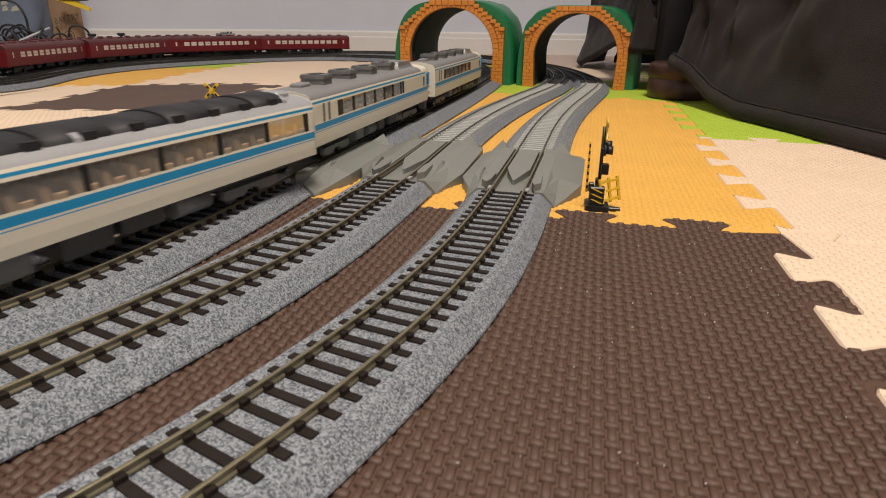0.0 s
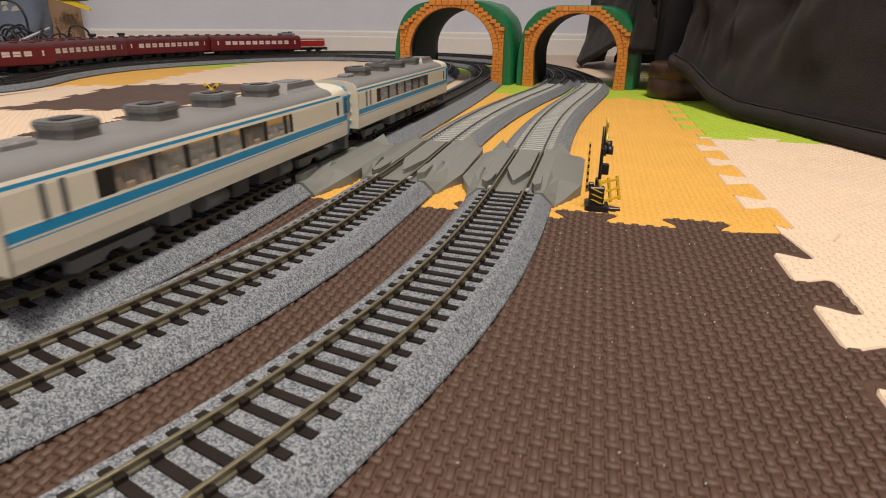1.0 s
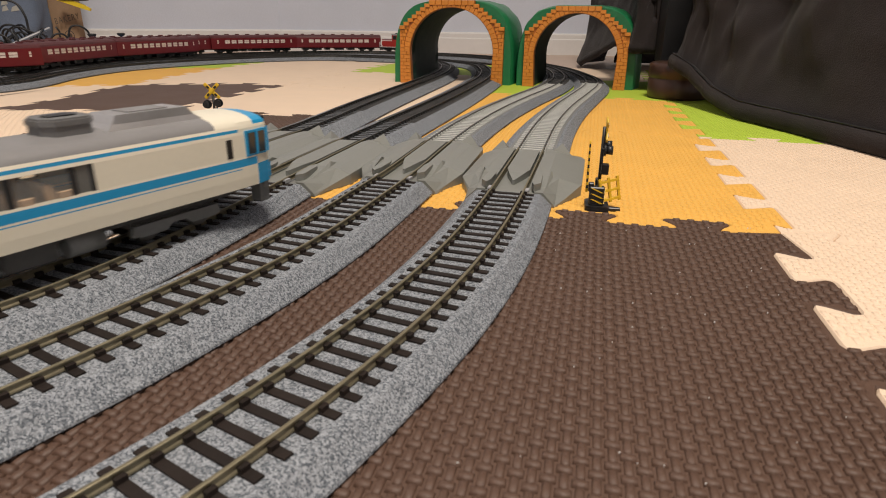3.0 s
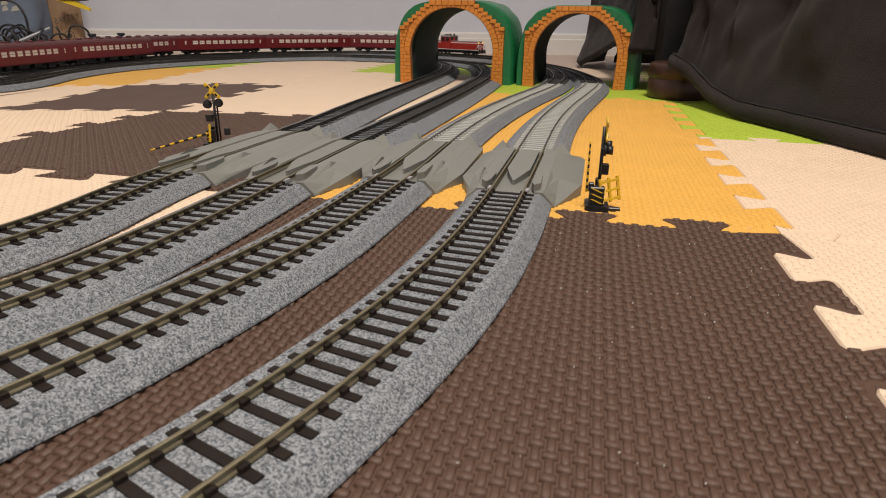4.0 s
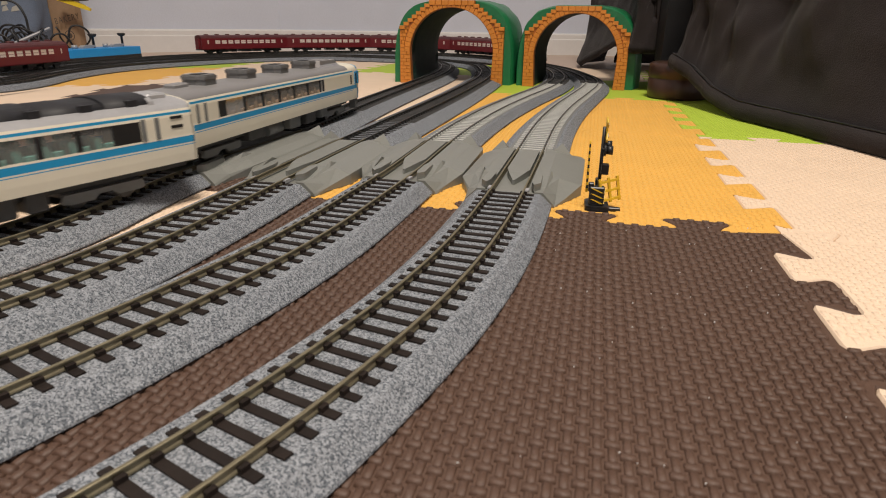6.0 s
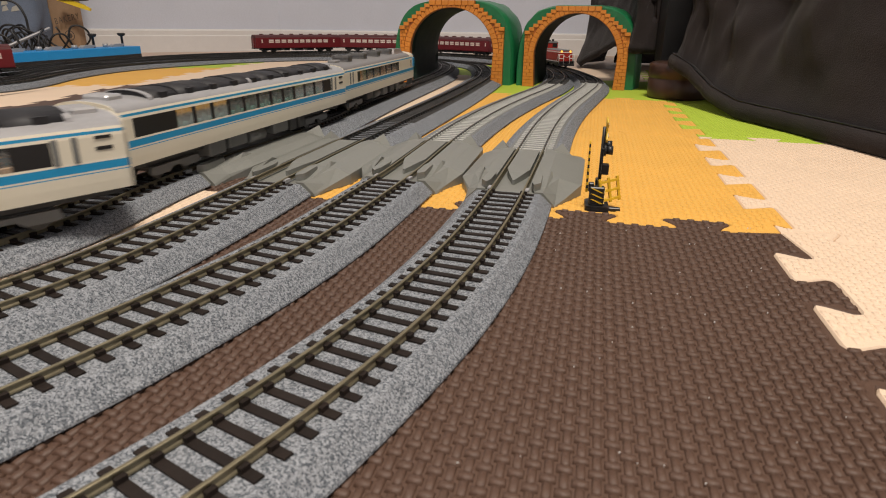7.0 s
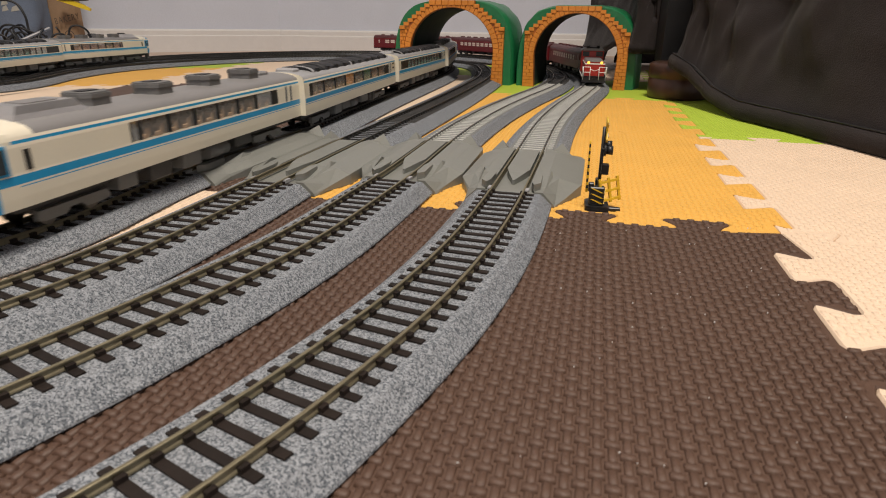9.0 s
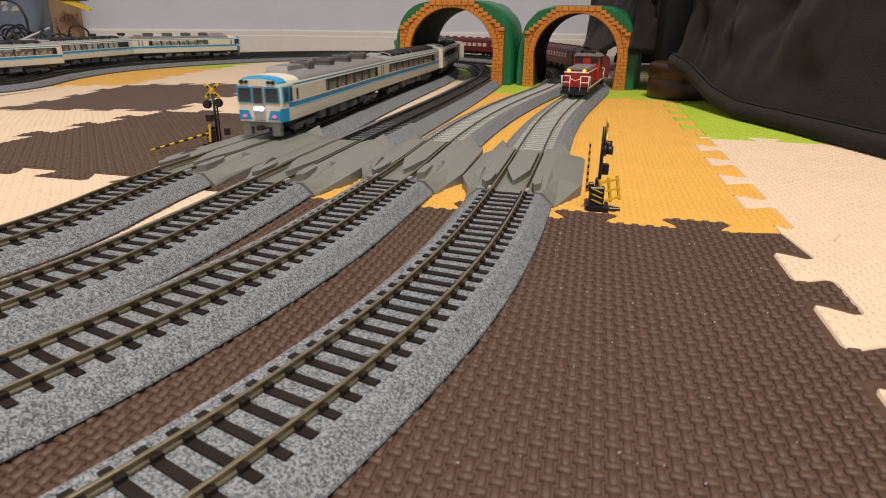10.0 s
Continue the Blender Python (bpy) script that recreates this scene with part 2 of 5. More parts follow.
# ---- the four loops of track ----
# centre lines of the four loops, in metres: from the near bend past the crossing and the tunnels, along the far wall and back
LOOPS = {
    "A": [(-0.052, 0.108), (-0.04, 0.128), (-0.029, 0.15), (-0.017, 0.172), (-0.003, 0.205), (0.014, 0.253), (0.025, 0.292), (0.033, 0.322), (0.065, 0.454), (0.094, 0.572), (0.132, 0.699), (0.188, 0.857), (0.228, 0.977), (0.247, 1.094), (0.248, 1.241), (0.232, 1.366), (0.123, 1.7), (-0.034, 1.838), (-0.252, 1.883), (-0.455, 1.780), (-0.651, 1.567), (-0.714, 1.389), (-0.754, 1.248), (-0.749, 1.061), (-0.92, 0.80), (-1.10, 0.62), (-1.2, 0.35), (-1.1, -0.05), (-0.8, -0.3), (-0.45, -0.28), (-0.2, -0.08)],
    "B": [(-0.107, 0.155), (-0.095, 0.179), (-0.078, 0.214), (-0.064, 0.248), (-0.052, 0.285), (-0.041, 0.327), (-0.029, 0.368), (-0.003, 0.484), (0.023, 0.583), (0.056, 0.687), (0.097, 0.797), (0.147, 0.922), (0.19, 1.06), (0.212, 1.236), (0.203, 1.39), (0.115, 1.614), (-0.044, 1.754), (-0.254, 1.792), (-0.441, 1.692), (-0.638, 1.472), (-0.678, 1.318), (-0.705, 1.164), (-0.699, 0.989), (-0.83, 0.82), (-1.0, 0.62), (-1.08, 0.35), (-0.98, 0.0), (-0.72, -0.18), (-0.42, -0.14), (-0.2, 0.03)],
    "C": [(-0.147, 0.191), (-0.14, 0.211), (-0.131, 0.236), (-0.122, 0.272), (-0.112, 0.31), (-0.102, 0.357), (-0.072, 0.483), (-0.044, 0.595), (-0.004, 0.753), (0.037, 0.931), (0.068, 1.095), (0.078, 1.27), (0.063, 1.406), (-0.027, 1.551), (-0.133, 1.637), (-0.291, 1.676), (-0.444, 1.610), (-0.565, 1.490), (-0.651, 1.353), (-0.68, 1.215), (-0.688, 1.091), (-0.65, 0.918), (-0.77, 0.77), (-0.95, 0.57), (-1.04, 0.36), (-0.93, 0.02), (-0.68, -0.12), (-0.41, -0.075), (-0.23, 0.09)],
    "D": [(-0.189, 0.251), (-0.182, 0.283), (-0.178, 0.33), (-0.171, 0.367), (-0.133, 0.508), (-0.122, 0.56), (-0.095, 0.716), (-0.061, 0.886), (-0.022, 1.08), (-0.001, 1.24), (-0.006, 1.41), (-0.062, 1.535), (-0.158, 1.592), (-0.29, 1.620), (-0.425, 1.550), (-0.535, 1.415), (-0.611, 1.271), (-0.636, 1.163), (-0.635, 1.045), (-0.613, 0.863), (-0.71, 0.72), (-0.83, 0.56), (-0.87, 0.42), (-0.78, 0.14), (-0.58, 0.02), (-0.38, 0.05), (-0.25, 0.16)],
}


class Line:
    """A closed, smoothed line: place and heading by the way along it."""

    def __init__(self, points):
        P = np.array(points)
        n, dense = len(P), []
        for i in range(n):
            a, b, c, d = P[i - 1], P[i], P[(i + 1) % n], P[(i + 2) % n]
            k = max(2, int(np.linalg.norm(c - b) / .002))
            ka, kb, kc = (max(np.linalg.norm(q - p), 1e-6) ** .5 for p, q in ((a, b), (b, c), (c, d)))
            m1 = (b - a) / ka - (c - a) / (ka + kb) + (c - b) / kb
            m2 = (c - b) / kb - (d - b) / (kb + kc) + (d - c) / kc
            t = np.linspace(0, 1, k, endpoint=False)[:, None]
            dense.append((2 * t**3 - 3 * t**2 + 1) * b + (t**3 - 2 * t**2 + t) * m1 * kb + (3 * t**2 - 2 * t**3) * c + (t**3 - t**2) * m2 * kb)
        Q = np.concatenate(dense)
        Q = self.even(Q)
        w = np.hanning(45)
        w /= w.sum()
        for _ in range(2):
            Q = np.stack([np.convolve(np.r_[Q[-22:, i], Q[:, i], Q[:22, i]], w, "valid") for i in (0, 1)], 1)
        self.Q = self.even(Q)
        step = np.linalg.norm(np.roll(self.Q, -1, 0) - self.Q, axis=1)
        self.step, self.length = step.mean(), step.sum()

    def even(self, Q):
        R = np.r_[Q, Q[:1]]
        s = np.r_[0, np.cumsum(np.linalg.norm(np.diff(R, axis=0), axis=1))]
        u = np.linspace(0, s[-1], int(s[-1] / .002), endpoint=False)
        return np.stack([np.interp(u, s, R[:, i]) for i in (0, 1)], 1)

    def at(self, s, side=0.0):
        u = s / self.step
        i = int(math.floor(u))
        n = len(self.Q)
        p = self.Q[i % n] * (1 - u + i) + self.Q[(i + 1) % n] * (u - i)
        d = self.Q[(i + 3) % n] - self.Q[(i - 3) % n]
        d = d / np.hypot(*d)
        return p + side * np.array([d[1], -d[0]]), d

    def near(self, x, y):
        return float(np.argmin(((self.Q - [x, y]) ** 2).sum(1)) * self.step)


LINE = {k: Line(v) for k, v in LOOPS.items()}
RAIL = .0115
# ---- the room ----
def structure(name, bm, mat, label, category):
    return tagged(part(name, bm, mat), label, category, kind="structure")


bm = bmesh.new()
box(bm, -2.6, 2.4, -1.8, 2.6, -.05, -.004)
structure("floor", bm, M_WOOD, "pale wooden floor boards under the foam mats", "floor")

bm = bmesh.new()
slab(bm, [(-2.6, -1.9), (2.4, -1.9), (2.4, 2.7), (-2.6, 2.7)], 2.4, 2.45)
structure("ceiling", bm, M_CEIL, "plain white ceiling", "ceiling")

# the far wall runs in three flat lengths, with a white baseboard at its foot
WALL = [(2.4, 2.02), (.42, 2.12), (-.55, 2.14), (-1.11, 1.82), (-2.0, .7), (-2.2, -1.7), (2.4, -1.7)]


def wall_between(name, a, b, z0, z1, thick, mat, label, category):
    a, b = np.array(a), np.array(b)
    d = (b - a) / np.hypot(*(b - a))
    n = np.array([d[1], -d[0]])
    n = n if n @ ((a + b) / 2 - np.array([0, .6])) > 0 else -n
    bm = bmesh.new()
    pts = [a, b, b + n * abs(thick), a + n * abs(thick)] if thick > 0 else [a - n * abs(thick), b - n * abs(thick), b, a]
    slab(bm, [tuple(p) for p in pts], z0, z1)
    return structure(name, bm, mat, label, category)


for k, name in enumerate(("wall_north_east", "wall_north", "wall_north_west", "wall_west_far", "wall_west", "wall_south", "wall_east")):
    a, b = WALL[k], WALL[(k + 1) % len(WALL)]
    wall_between(name, a, b, -.05, 2.41, .1, M_WALL, "light grey papered wall, plain", "wall")
    if k < 4:
        d = np.array(b) - np.array(a)
        bm = bmesh.new()
        L = float(np.hypot(*d))
        slab(bm, [(0, -.004), (.012, -.004), (.012, .043), (.009, .046), (.009, .058), (.005, .063), (0, .063)], 0, L, axis="x")
        ob = structure("baseboard", bm, M_TRIM, "white moulded baseboard along the wall", "baseboard")
        d = d / L
        n = np.array([-d[1], d[0]])
        n = n if n @ (np.array([0, .6]) - np.array(a)) > 0 else -n
        ob.matrix_basis = Matrix(((d[0], n[0], 0, a[0]), (d[1], n[1], 0, a[1]), (0, 0, 1, 0), (0, 0, 0, 1)))

# ---- foam mats: a lattice of interlocking tiles ----
TILE, K0, TURN = .290, np.array([.173, .296]), radians(-13.3)
RU, RV = np.array([math.cos(TURN), math.sin(TURN)]), np.array([-math.sin(TURN), math.cos(TURN)])
COLOURS = {
    -2: {-6: "peach", -5: "brown", -4: "peach", -3: "green", -2: "brown", -1: "peach", 0: "brown"},
    -1: {-6: "green", -5: "peach", -4: "brown", -3: "brown", -2: "peach", -1: "brown", 0: "peach"},
    0: {-6: "peach", -5: "green", -4: "yellow", -3: "peach", -2: "brown", -1: "yellow", 0: "peach"},
    1: {-5: "peach", -4: "peach", -3: "brown", -2: "peach", -1: "yellow", 0: "green", 1: "peach"},
    2: {-5: "brown", -4: "yellow", -3: "peach", -2: "peach", -1: "green", 0: "green", 1: "peach"},
    3: {-5: "peach", -4: "green", -3: "peach", -2: "green", -1: "peach", 0: "green"},
}


def laid(u, v):
    """Where a lattice place lies: the rows draw together towards the far left."""
    p = K0 + np.multiply.outer(u, RU) + np.multiply.outer(v, RV)
    x, y = p[..., 0], p[..., 1]
    t = np.clip((y - .55) / .4, 0, 1)
    f = 1 - .5 * np.clip(np.abs(x) / np.maximum(y, .05) - .33, 0, 1) * t * t * (3 - 2 * t)
    return p * f[..., None]


# edges whose teeth are cut differently: shift along, shift across, half widths of tooth and neck
CUT = {("v", -1, -1): (.009, -.0033, .0165, .0112), ("h", -1, -1): (-.0112, .0025, .0172, .0105), ("h", 0, -1): (-.017, 0, .0165, .0105)}


def edge(flip, cut=None):
    """The dovetailed edge between two tiles: along it, and across it."""
    p, d = TILE / 5, .0088
    if cut:
        along, across, wide, neck = cut
        d, out = .0083, [(0, 0)]
        for k in range(5):
            c = (k + .5) * p + along
            for q, o in ((-neck - .003, -1), (-neck, -.85), (-neck - .001, -.4), (-wide, .55), (-wide + .0006, .88), (-wide + .003, 1), (wide - .003, 1), (wide - .0006, .88), (wide, .55), (neck + .001, -.4), (neck, -.85), (neck + .003, -1)):
                cut_off = q < 0 and c - wide < .004 or q > 0 and c + wide > TILE - .004
                if .001 < c + q < TILE - .001 and not cut_off:
                    out.append((c + q, flip * d * o + across))
        return out
    out = [(0, 0)]
    for k in range(5):
        c = (k + .5) * p
        out += [(c - .0150, 0)] if k == 0 else [(c - .0125, -d * flip), (c - .0150, -d * flip * .6)]
        out += [(c - .0205, d * flip * .7), (c - .0185, d * flip), (c + .0185, d * flip), (c + .0205, d * flip * .7)]
        out += [(c + .0150, 0)] if k == 4 else [(c + .0150, -d * flip * .6), (c + .0125, -d * flip)]
    return out


def outline(i, j):
    """Lattice coordinates of a tile's rim, anticlockwise."""
    a, b = i * TILE, j * TILE
    def cut(kind, i, j):
        return CUT.get((kind, i, j))

    def flip(kind, i, j, usual):
        return 1 if (kind, i, j) in CUT else usual
    # "h": the edge above tile (i, j); "v": the edge to the right of it
    bottom = [(a + s, b + o) for s, o in edge(flip("h", i, j - 1, -1), cut("h", i, j - 1))]
    top = [(a + s, b + TILE + o) for s, o in edge(flip("h", i, j, -1), cut("h", i, j))] + [(a + TILE, b + TILE)]
    left = [(a + o, b + s) for s, o in edge(1, cut("v", i - 1, j))]
    right = [(a + TILE + o, b + s) for s, o in edge(1, cut("v", i, j))]
    return bottom + right + top[:0:-1] + [(a, b + TILE)] + left[:0:-1]


def inside(poly, x, y):
    ok = np.zeros(len(x), bool)
    P = np.array(poly)
    for (ax, ay), (bx, by) in zip(P, np.roll(P, -1, 0)):
        cross = (ay > y) != (by > y)
        with np.errstate(divide="ignore", invalid="ignore"):
            ok ^= cross & (x < (bx - ax) * (y - ay) / (by - ay) + ax)
    return ok


def weave(i, j, poly, parent, mat, high):
    """The basket weave pressed into a tile: short raised bars, along and across by turns."""
    a, a2 = .00372, .00405
    n = int(TILE / a) + 12
    c, r = np.meshgrid(np.arange(-6, n), np.arange(-6, n))
    c, r = c.ravel(), r.ravel()
    x, y = i * TILE + (c + .5) * a, j * TILE + (r + .5) * a2
    along = (c + r) % 2 == 0
    hx, hy = np.where(along, .00116, .00200), np.where(along, .00258, .00124)
    ok = np.ones(len(x), bool)
    for sx, sy in ((1, 1), (1, -1), (-1, 1), (-1, -1)):
        ok &= inside(poly, x + sx * (hx + .0009), y + sy * (hy + .0009))
    x, y, hx, hy = x[ok], y[ok], hx[ok], hy[ok]
    along = along[ok]
    corners = []
    for side, end, z in ((0.0, 0.0, 0.0), (.00014, .0001, .62 * high), (.00052, .0004, high)):
        ex, ey = hx - np.where(along, side, end), hy - np.where(along, end, side)
        for sx, sy in ((-1, -1), (1, -1), (1, 1), (-1, 1)):
            p = laid(x + sx * ex, y + sy * ey)
            corners.append(np.c_[p, np.where(along, .9, 1.1) * z - .0001])
    V = np.stack(corners, 1).reshape(-1, 3)
    base = np.arange(len(x))[:, None] * 12
    F = np.concatenate([base + np.array(q) for q in ((8, 9, 10, 11), (0, 1, 5, 4), (1, 2, 6, 5), (2, 3, 7, 6), (3, 0, 4, 7), (4, 5, 9, 8), (5, 6, 10, 9), (6, 7, 11, 10), (7, 4, 8, 11))])
    ob = under("weave", mesh_of("weave", V.tolist(), F.tolist(), [mat], smooth=True), parent)
    tagged(ob, kind="stuff")


def foam_tile(i, j, colour):
    poly = outline(i, j)
    bm = bmesh.new()
    lo, rim, hi = [], [], []
    P = np.array(poly)
    t = np.roll(P, -1, 0) - np.roll(P, 1, 0)
    nrm = np.stack([-t[:, 1], t[:, 0]], 1) / np.maximum(np.hypot(*t.T), 1e-9)[:, None]
    for q, m in zip(P, nrm):
        for lst, off, z in ((lo, .0001, -.004), (rim, .0001, -.0009), (hi, .0008, 0.0)):
            w = q + m * off
            w = laid(np.array(w[0]), np.array(w[1]))
            lst.append(bm.verts.new((w[0], w[1], z)))
    n = len(P)
    for k in range(n):
        for a, b in ((lo, rim), (rim, hi)):
            bm.faces.new((a[k], a[(k + 1) % n], b[(k + 1) % n], b[k]))
    bm.faces.new(hi)
    bm.normal_update()
    bmesh.ops.triangulate(bm, faces=[f for f in bm.faces if len(f.verts) > 4], ngon_method="EAR_CLIP")
    words = {"brown": "dark brown", "yellow": "warm yellow", "peach": "pale peach", "green": "lime green"}[colour]
    ob = tagged(part("foam_mat", bm, FOAM[colour]), words + " foam puzzle mat with a woven relief, interlocked with its neighbours", "foam mat", "foam floor mats", "structure")
    if (i, j) in ((-1, -1), (-1, 0), (0, -1), (0, 0), (-2, 0), (-1, 1), (0, 1), (-2, -1), (-1, -2), (0, -2), (-3, 0)):
        weave(i, j, poly, ob, FOAM[colour], .0011 if colour == "brown" else .0006)


for j, row in COLOURS.items():
    for i, colour in row.items():
        foam_tile(i, j, colour)

# ---- track: ballasted bed, sleepers, two rails ----
SPAN = {}  # way along each line: where the crossing begins and ends, and where the bed turns black
for k, near_y, far_y, black in (("A", .338, .448, 1.00), ("B", .362, .478, .98), ("C", .352, .478, .585), ("D", .372, .515, .66)):
    line = LINE[k]
    first = [s for s in np.arange(0, 1.6, .002)]
    ys = np.array([line.at(s)[0][1] for s in first])
    SPAN[k] = (first[int(np.argmax(ys > near_y))], first[int(np.argmax(ys > far_y))], first[int(np.argmax(ys > black))])


def sweep(line, s0, s1, step, profile, mat, name, parent, closed=True, label="", smooth=False):
    n = max(2, int(round((s1 - s0) / step)) + 1)
    V, F, m = [], [], len(profile)
    for s in np.linspace(s0, s1, n):
        for side, z in profile:
            p, _ = line.at(s, side)
            V.append((p[0], p[1], z))
    for i in range(n - 1):
        for j in range(m if closed else m - 1):
            a, b = i * m + j, i * m + (j + 1) % m
            F.append((a, b, b + m, a + m))
    if closed:
        F += [tuple(range(m))[::-1], tuple((n - 1) * m + q for q in range(m))]
    return under(name, mesh_of(name, V, F, [mat], smooth=smooth), parent, label=label)


BED = [(-.0232, -.0002), (-.0236, .0011), (-.0250, .0016), (-.0248, .0024), (-.0187, .0079), (-.0178, .0083), (.0178, .0083), (.0187, .0079), (.0248, .0024), (.0250, .0016), (.0236, .0011), (.0232, -.0002)]
BED_FAR = [(q * 1.09, z) for q, z in BED]
GAUGE = .0092


def rail_profile(c):
    return [(c - .0007, .0088), (c + .0007, .0088), (c + .0006, .0093), (c + .0003, .0097), (c + .0003, .0106), (c + .00055, .0109), (c + .00055, .0114), (c + .00035, RAIL), (c - .00035, RAIL), (c - .00055, .0114), (c - .00055, .0109), (c - .0003, .0106), (c - .0003, .0097), (c - .0006, .0093)]


def sleeper_mesh(length, width, mat, chairs=True):
    bm = bmesh.new()
    box(bm, -width / 2, width / 2, -length / 2, length / 2, .0070, .0089)
    for v in bm.verts:
        if v.co.z > .008:
            v.co.x *= .86
            v.co.y *= .985
    if chairs:
        for sgn in (-1, 1):
            for off in (-.0012, .0012):
                box(bm, -width * .40, width * .40, sgn * GAUGE + off - .0007, sgn * GAUGE + off + .0007, .0089, .0103)
    me = bpy.data.meshes.new("sleeper")
    bmesh.ops.recalc_face_normals(bm, faces=bm.faces)
    bm.to_mesh(me)
    bm.free()
    me.materials.append(mat)
    return me


def joined(mesh, poses, name, parent, mat):
    V0 = np.array([v.co for v in mesh.vertices])
    F0 = [np.array(p.vertices) for p in mesh.polygons]
    V, F = [], []
    for q, m in enumerate(poses):
        R = np.array(m)
        V.append(V0 @ R[:3, :3].T + R[:3, 3])
        F += [tuple(int(a) + q * len(V0) for a in f) for f in F0]
    ob = under(name, mesh_of(name, np.concatenate(V).tolist(), F, [mat]), parent)
    tagged(ob, kind="stuff")
    return ob


def on_line(line, s, z=0.0, side=0.0):
    p, d = line.at(s, side)
    return Matrix(((d[0], -d[1], 0, p[0]), (d[1], d[0], 0, p[1]), (0, 0, 1, z), (0, 0, 0, 1)))


BROWN_SLEEPER, GREY_SLEEPER, BLACK_SLEEPER = sleeper_mesh(.0305, .0033, M_SLEEPER), sleeper_mesh(.0305, .0034, M_CONCRETE), sleeper_mesh(.0305, .0034, M_DARKBED)


def railway(k, words):
    line = LINE[k]
    a, b, c = SPAN[k]
    L = line.length
    ob = tagged(new("railway_track"), words, "model track", "loops of model track")
    ob.empty_display_size = .05
    back = a - L                      # the near stretch begins behind the camera
    sweep(line, back + 3.0, a, .006, BED, M_BALLAST, "ballast_bed", ob, label="grey speckled ballast bed")
    sweep(line, a + .001, b + .012, .006, [(s * .93, z * .9) for s, z in BED], M_PLATE, "crossing_bed", ob)
    wide = [(q * (1.09 if z > .007 else 1.36), z) for q, z in BED] if k in "CD" else BED_FAR
    sweep(line, b + .013, c + .5, .008, wide, M_BALLAST, "ballast_bed", ob, label="grey ballast bed with broad shoulders" if k in "CD" else "grey ballast bed past the crossing")
    sweep(line, c + .501, back + 3.0 + L - .001, .008, BED_FAR, M_BALLAST, "ballast_bed", ob, label="grey ballast bed of the far bend")
    # black tops where the bend is super-elevated track on a dark bed
    dark = [(-.0190, .0078), (.0190, .0078), (.0180, .0086), (-.0180, .0086)]
    sweep(line, c, c + (1.15 if k in "AB" else .95), .008, dark, M_DARKTOP, "black_bed_top", ob, label="black plastic bed top")
    if k in "AB":
        sweep(line, b + .003, c, .008, [(-.0175, .0078), (.0175, .0078), (.0172, .00845), (-.0172, .00845)], M_UNDERLIGHT, "grey_bed_top", ob, label="grey bed top between pale sleepers")
    for sgn in (-1, 1):
        sweep(line, back + 3.0, b + .004, .005, rail_profile(sgn * GAUGE), M_RAIL, "rail", ob, label="yellowish nickel-silver rail", smooth=False)
        sweep(line, b + .004, back + 3.0 + L, .008, rail_profile(sgn * GAUGE), M_STEEL, "rail", ob, label="darkened steel rail")
    pitch = .0083
    for s in np.arange(a - .004, back + 3.0, -pitch):
        if s > -.12 and len([o for o in ob.children if o.name.startswith("sleeper")]) < 70:
            under("sleeper", BROWN_SLEEPER, ob, on_line(line, s))
    rest = [on_line(line, s) for s in np.arange(-.12 - pitch, back + 3.0, -pitch)]
    joined(BROWN_SLEEPER, rest, "sleeper_bank", ob, M_SLEEPER)
    mesh, mat = (GREY_SLEEPER, M_CONCRETE) if k in "AB" else (BLACK_SLEEPER, M_DARKBED)
    joined(mesh, [on_line(line, s) for s in np.arange(b + .004, c, .0086)], "sleeper_bank", ob, mat)
    joined(BLACK_SLEEPER, [on_line(line, s) for s in np.arange(c, back + 3.0 + L, .0085)], "sleeper_bank", ob, M_DARKBED)
    # rail joiners at the crossing
    for sgn in (-1, 1):
        bm = bmesh.new()
        box(bm, -.003, .003, sgn * .0105 - .0012, sgn * .0105 + .0012, .0092, .0110)
        j = part("rail_joiner", bm, M_SILVER, ob, "bright metal rail joiner")
        j.matrix_basis = on_line(line, a - .001)


for k, words in (("A", "outer loop of model track with brown sleepers on grey ballast"), ("B", "second loop of model track with brown sleepers on grey ballast"),
                 ("C", "third loop of model track with brown sleepers on grey ballast"), ("D", "inner loop of model track with brown sleepers on grey ballast")):
    railway(k, words)

# ---- road crossing plates between and beside the rails ----
def faceted(line, s0, s1, rows, name, parent, label=""):
    """A plate whose top is given by rows of (share of the way, [(side, height), ...]), closed down to the mat."""
    bm = bmesh.new()
    top, low = [], []
    for f, cross in rows:
        s = s0 + (s1 - s0) * f
        top.append([])
        low.append([])
        for side, z in cross:
            p, _ = line.at(s, side)
            top[-1].append(bm.verts.new((p[0], p[1], z)))
            low[-1].append(bm.verts.new((p[0], p[1], min(z - .0008, .0006))))
    n, m = len(rows), len(rows[0][1])
    for i in range(n - 1):
        for j in range(m - 1):
            bm.faces.new((top[i][j], top[i][j + 1], top[i + 1][j + 1], top[i + 1][j]))
    for i in range(n - 1):
        for j in (0, m - 1):
            bm.faces.new((top[i][j], top[i + 1][j], low[i + 1][j], low[i][j]))
    for j in range(m - 1):
        for i in (0, n - 1):
            bm.faces.new((top[i][j], top[i][j + 1], low[i][j + 1], low[i][j]))
    bmesh.ops.triangulate(bm, faces=bm.faces[:])
    return part(name, bm, M_PLATE, parent, label)


def shard(line, s0, s1, base, apex, parent):
    """A small raised fin on a plate: a three-sided point."""
    bm = bmesh.new()
    put = lambda f, side, z: bm.verts.new((*line.at(s0 + (s1 - s0) * f, side)[0], z))
    a, b, c = (put(*q) for q in base)
    d = put(*apex)
    for f in ((a, b, d), (b, c, d), (c, a, d), (a, c, b)):
        bm.faces.new(f)
    part("fin", bm, M_PLATE, parent)


